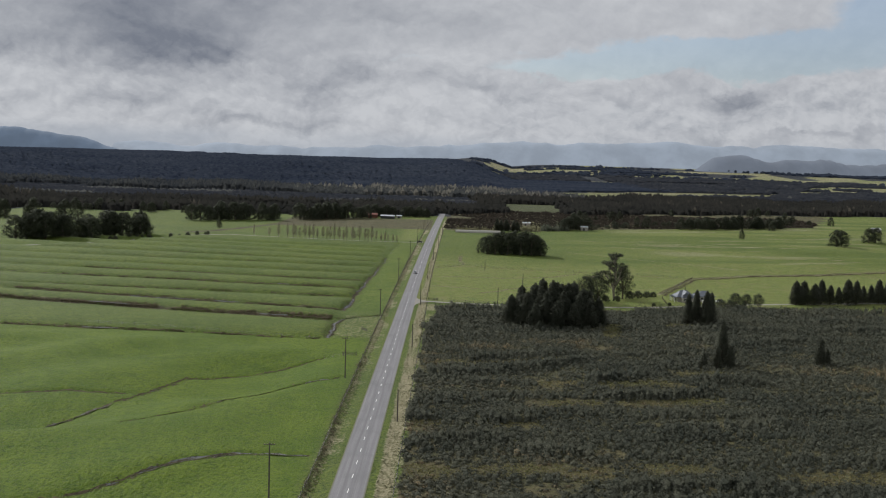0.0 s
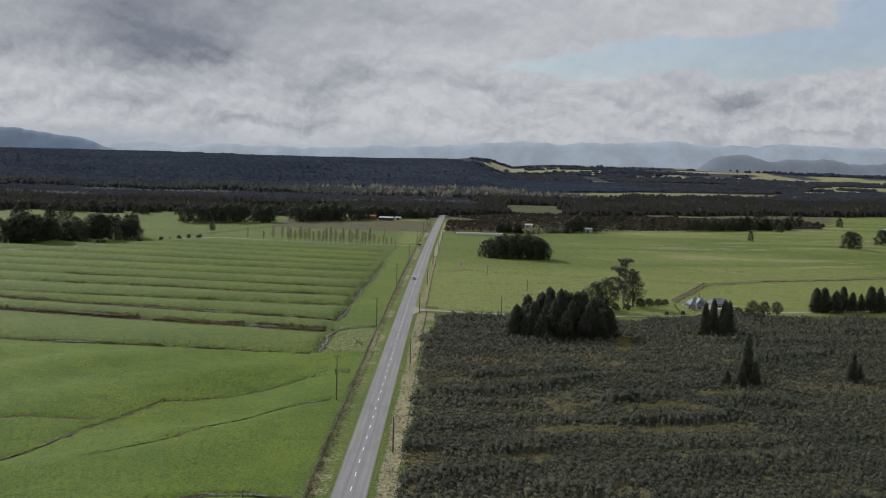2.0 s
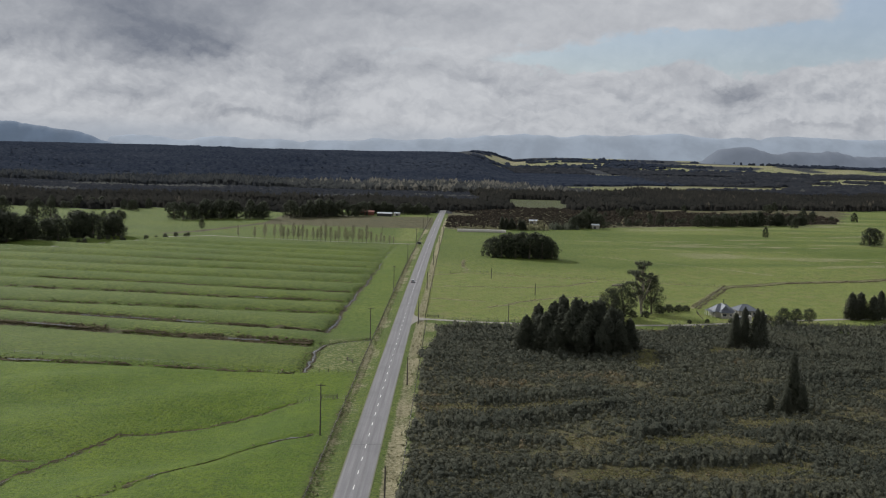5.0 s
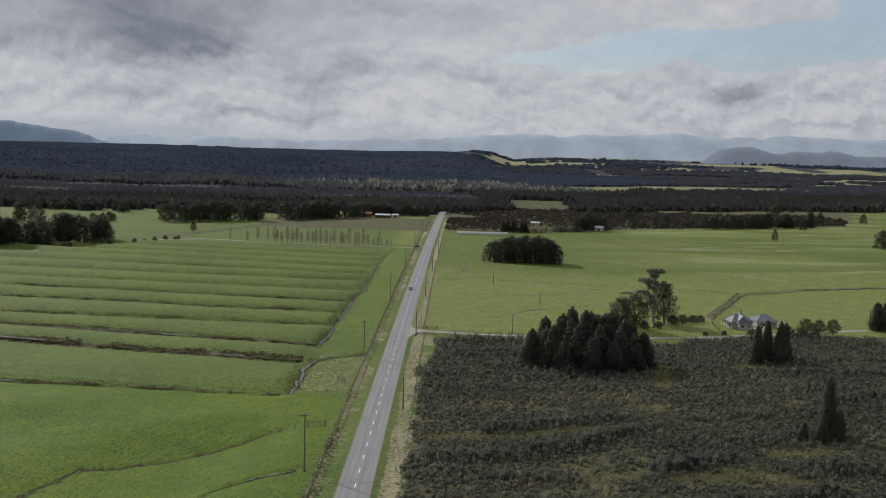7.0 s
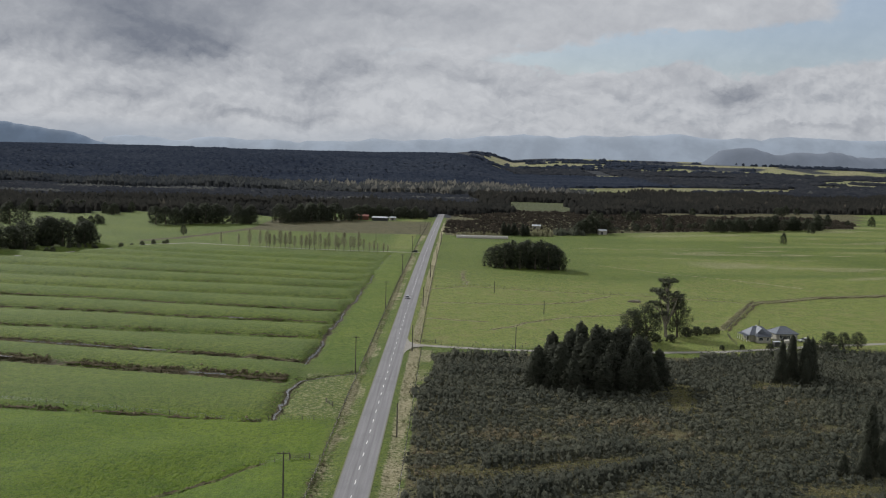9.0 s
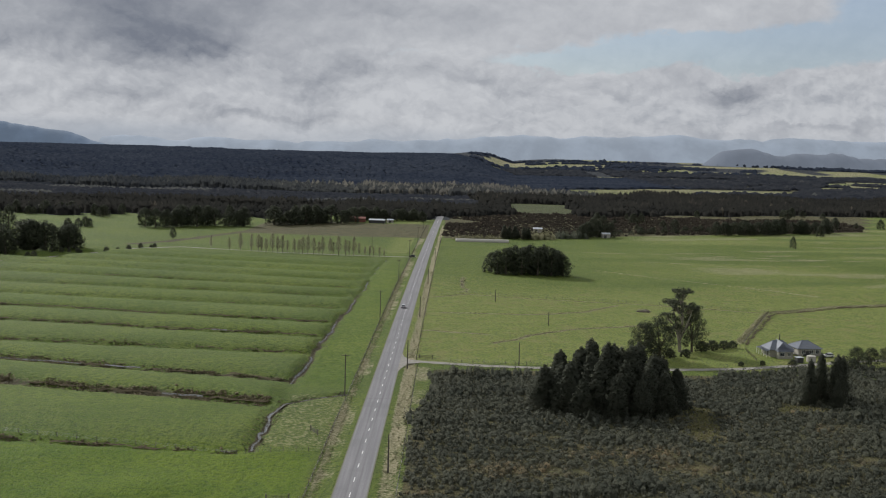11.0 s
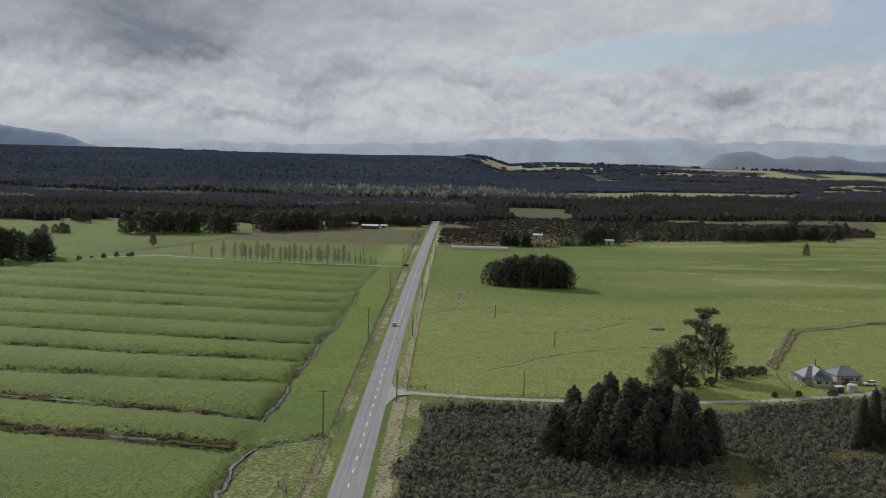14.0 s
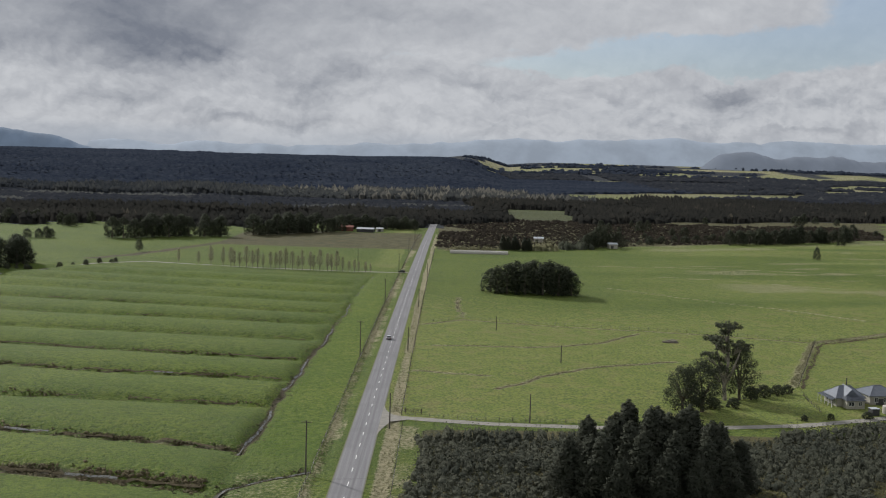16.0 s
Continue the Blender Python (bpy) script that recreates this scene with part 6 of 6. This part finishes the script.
def far_shed(name, x, y, w, d, h, rise, roofmat, wallmat, turn, label):
    """A gabled farm shed."""
    root = new(name)
    root.location = (x, y, float(height(x, y)))
    root.rotation_euler.z = radians(turn)
    part("wall", box_bm(w, d, h + 0.3, (0, 0, h / 2 - 0.15)), wallmat, root)
    bm = bmesh.new()
    ring = []
    for sx in (-1, 1):
        ring.append([bm.verts.new((sx * (w / 2 + 0.3), yy, zz)) for yy, zz in ((-d / 2 - 0.4, h + 0.005), (0, h + rise), (d / 2 + 0.4, h + 0.005))])
    for i in range(3):
        j = (i + 1) % 3
        bm.faces.new((ring[0][i], ring[0][j], ring[1][j], ring[1][i]))
    bm.faces.new(ring[0])
    bm.faces.new(ring[1][::-1])
    bmesh.ops.recalc_face_normals(bm, faces=bm.faces[:])
    part("roof", bm, roofmat, root)
    for k in range(max(1, int(w / 6))):
        part("door", box_bm(2.2, 0.06, min(2.4, h * 0.8), (-w / 2 + 2.5 + 6 * k, -d / 2 - 0.035, min(1.2, h * 0.4)), 0.01), M_DARKSHED, root)
    return tagged(root, label, "shed", "farm sheds")


far_shed("farm_shed", -70, 1166, 16, 9, 3.6, 1.5, M_RED, M_RED, 3, "long red iron farm shed by the far trees")
far_shed("farm_shed", -50, 1160, 15, 9, 3.0, 1.2, M_PALEIRON, M_DARKSHED, -6, "pale iron-roofed farm shed beside a red one")
far_shed("farm_shed", -38, 1168, 6, 5, 2.6, 1.0, M_PALEIRON, M_WALL, 10, "small pale farm outbuilding")
far_shed("field_shed", 155, 1052, 7, 6, 3.4, 1.2, M_PALEIRON, M_WALL, 8, "small pale shed at the pasture edge")
far_shed("field_shed", 100, 1095, 8, 6, 3.2, 1.2, M_PALEIRON, M_WALL, -5, "small pale-roofed shed among far trees")
far_shed("field_shed", 505, 1190, 9, 7, 3.4, 1.4, M_PALEIRON, M_WALL, 5, "pale shed beyond the east pasture")


def tunnel_house():
    root = new("tunnel_house")
    root.location = (46, 976, 0)
    root.rotation_euler.z = radians(2)
    bm = bmesh.new()
    n, L = 10, 42.0
    rings = [[bm.verts.new((sx * L / 2, 2.6 * math.cos(a), 2.3 * math.sin(a) - 0.05)) for a in (math.pi * i / n for i in range(n + 1))] for sx in (-1, 1)]
    for i in range(n):
        bm.faces.new((rings[0][i], rings[0][i + 1], rings[1][i + 1], rings[1][i]))
    bm.faces.new(rings[0][::-1])
    bm.faces.new(rings[1])
    bmesh.ops.recalc_face_normals(bm, faces=bm.faces[:])
    part("cover", bm, M_TANK, root)
    for k in range(15):
        x = -21 + 3 * k
        part("hoop", tube_bm([(x, 2.62 * math.cos(a), 2.32 * math.sin(a) - 0.05) for a in (math.pi * i / n for i in range(n + 1))], [0.05] * (n + 1), 4), M_WIRE, root)
    tagged(root, "long low pale tunnel house at the pasture edge", "greenhouse")


tunnel_house()

# ---------------------------------------------------------------- vehicles
M_CARPAINT = plain("silver_car_paint", (0.62, 0.63, 0.65), 0.35, 0.1, 0.05, 2.0)
M_DARKPAINT = plain("dark_car_paint", (0.025, 0.026, 0.03), 0.3, 0.2, 0.1, 2.0)
M_TYRE = plain("black_tyre_rubber", (0.02, 0.02, 0.02), 0.85, 0, 0.1, 6.0)
M_LAMP_RED = plain("red_tail_lamp", (0.35, 0.02, 0.02), 0.3, 0, 0.1, 4.0)


def car(name, x, y, turn, paint, label):
    root = new(name)
    root.location = (x, y, float(height(x, y)) + 0.07)
    root.rotation_euler.z = turn
    prof = [(-2.1, 0.35), (-2.15, 0.75), (-2.0, 0.95), (-1.75, 1.0), (1.0, 0.98), (1.9, 0.82), (2.1, 0.65), (2.1, 0.35)]
    bm = bmesh.new()
    sides = [[bm.verts.new((s * 0.86, p, z)) for p, z in prof] for s in (-1, 1)]
    n = len(prof)
    for i in range(n):
        j = (i + 1) % n
        bm.faces.new((sides[0][i], sides[0][j], sides[1][j], sides[1][i]))
    bm.faces.new(sides[0][::-1])
    bm.faces.new(sides[1])
    bmesh.ops.recalc_face_normals(bm, faces=bm.faces[:])
    bmesh.ops.bevel(bm, geom=bm.edges[:], offset=0.06, segments=2, affect="EDGES")
    body = part("body", bm, paint, root)
    cab = [(-2.0, 0.98, 0.78), (-1.55, 1.47, 0.62), (0.05, 1.5, 0.62), (1.0, 0.98, 0.78)]
    bm = bmesh.new()
    sides = [[bm.verts.new((s * w, p, z)) for p, z, w in cab] for s in (-1, 1)]
    for i in range(4):
        j = (i + 1) % 4
        bm.faces.new((sides[0][i], sides[0][j], sides[1][j], sides[1][i]))
    bm.faces.new(sides[0][::-1])
    bm.faces.new(sides[1])
    bmesh.ops.recalc_face_normals(bm, faces=bm.faces[:])
    glass = part("cabin_glass", bm, M_GLASS, root)
    part("roof_panel", box_bm(1.22, 1.6, 0.06, (0, -0.75, 1.5), 0.025), paint, root)
    for s in (-1, 1):
        part("tail_lamp", box_bm(0.3, 0.05, 0.16, (s * 0.66, -2.14, 0.8), 0.01), M_LAMP_RED, body)
        for p in (-1.35, 1.3):
            wheel = part("wheel", tube_bm([(s * 0.68, p, 0.32), (s * 0.89, p, 0.32)], [0.32, 0.32], 14), M_TYRE, root)
            part("rim", tube_bm([(s * 0.885, p, 0.32), (s * 0.905, p, 0.32)], [0.19, 0.17], 12), M_WIRE, wheel)
    part("bumper", box_bm(1.7, 0.12, 0.22, (0, -2.14, 0.5), 0.04), M_DARKPAINT, root)
    return tagged(root, label, "car")


car("car", float(road_x(612)) - 1.35, 612, 0.0, M_CARPAINT, "small silver hatchback driving along the road")
car("yard_car", 156.5, 522.5, radians(100), M_TRIM, "white car parked beside the cottage")
car("parked_car", -4.6, 838.6, radians(82), M_DARKPAINT, "dark car waiting at the farm track")

def brush_heap(x, y, size, label):
    """A heap of pulled stumps and branches."""
    r = random.Random(int(x * 7 + y))
    root = new("brush_heap")
    root.location = (x, y, float(height(x, y)))
    mound = bmesh.new()
    bmesh.ops.create_icosphere(mound, subdivisions=2, radius=1.0)
    for v in mound.verts:
        k = 1 + 0.25 * noise.noise(v.co * 2.0)
        v.co = Vector((v.co.x * size * k, v.co.y * size * 0.55 * k, max(v.co.z, -0.1) * size * 0.26 * k))
    part("soil_mound", mound, M_BARK, root)
    for i in range(26):
        a, d = r.uniform(0, 6.28), size * r.uniform(0.1, 0.85)
        c = Vector((math.cos(a) * d, math.sin(a) * d * 0.55, size * 0.22))
        w = Vector((r.uniform(-1, 1), r.uniform(-1, 1), r.uniform(-0.15, 0.5))).normalized() * r.uniform(0.5, 1.3)
        part("branch", tube_bm([c - w, c + w * 0.2 + Vector((0, 0, 0.1)), c + w], [0.13, 0.10, 0.05], 5), M_PALEBARK, root)
    tagged(root, label, "brush heap", "brush heaps")


brush_heap(109, 623, 3.4, "heap of brown stumps and branches in pasture")
brush_heap(86, 499, 2.2, "small heap of brown cuttings beside the track")

# ---------------------------------------------------------------- far mountains


# Air haze is painted in as blue-grey emission over a dark base
def mountain_material(name, base, haze_glow, strength):
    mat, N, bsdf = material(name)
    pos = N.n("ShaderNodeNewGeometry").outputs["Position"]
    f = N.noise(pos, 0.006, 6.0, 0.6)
    g = N.mix(N.ramp(f, 0.35, 0.65), tuple(c * 0.85 for c in haze_glow), haze_glow)
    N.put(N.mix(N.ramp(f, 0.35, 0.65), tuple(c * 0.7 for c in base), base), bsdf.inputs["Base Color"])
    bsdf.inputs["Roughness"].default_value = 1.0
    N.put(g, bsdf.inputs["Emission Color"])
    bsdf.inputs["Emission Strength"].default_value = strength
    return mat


def mountains(name, y0, depth, peak, mat, seed, x0=-2600, x1=2600):
    """A range that rises to a given crest line, as ground in the distance."""
    xs = np.linspace(x0, x1, 260)
    us = np.linspace(0, 1, 10)
    X, U = np.meshgrid(xs, us)
    crest = peak(X) + 8 * vnoise(X, X * 0, 170, seed) + 5 * vnoise(X, X * 0, 55, seed + 1) + 2 * vnoise(X, X * 0, 21, seed + 3)
    gully = 0.10 * vnoise(X, U * 300, 90, seed + 2)
    Z = np.clip(np.sin(U * np.pi / 2) * (1 + gully * (1 - U)), 0, 2) * np.maximum(crest, -40) - 6
    Y = y0 + U * depth
    i = np.arange(X.size).reshape(X.shape)
    f = np.stack([i[:-1, :-1], i[:-1, 1:], i[1:, 1:], i[1:, :-1]], -1).reshape(-1, 4)
    me = mesh_np(name, np.stack([X.ravel(), Y.ravel(), Z.ravel()], 1), f, mat, True)
    tagged(new(name, me), "hazy blue-grey mountain range on the horizon", "backdrop", kind="structure")


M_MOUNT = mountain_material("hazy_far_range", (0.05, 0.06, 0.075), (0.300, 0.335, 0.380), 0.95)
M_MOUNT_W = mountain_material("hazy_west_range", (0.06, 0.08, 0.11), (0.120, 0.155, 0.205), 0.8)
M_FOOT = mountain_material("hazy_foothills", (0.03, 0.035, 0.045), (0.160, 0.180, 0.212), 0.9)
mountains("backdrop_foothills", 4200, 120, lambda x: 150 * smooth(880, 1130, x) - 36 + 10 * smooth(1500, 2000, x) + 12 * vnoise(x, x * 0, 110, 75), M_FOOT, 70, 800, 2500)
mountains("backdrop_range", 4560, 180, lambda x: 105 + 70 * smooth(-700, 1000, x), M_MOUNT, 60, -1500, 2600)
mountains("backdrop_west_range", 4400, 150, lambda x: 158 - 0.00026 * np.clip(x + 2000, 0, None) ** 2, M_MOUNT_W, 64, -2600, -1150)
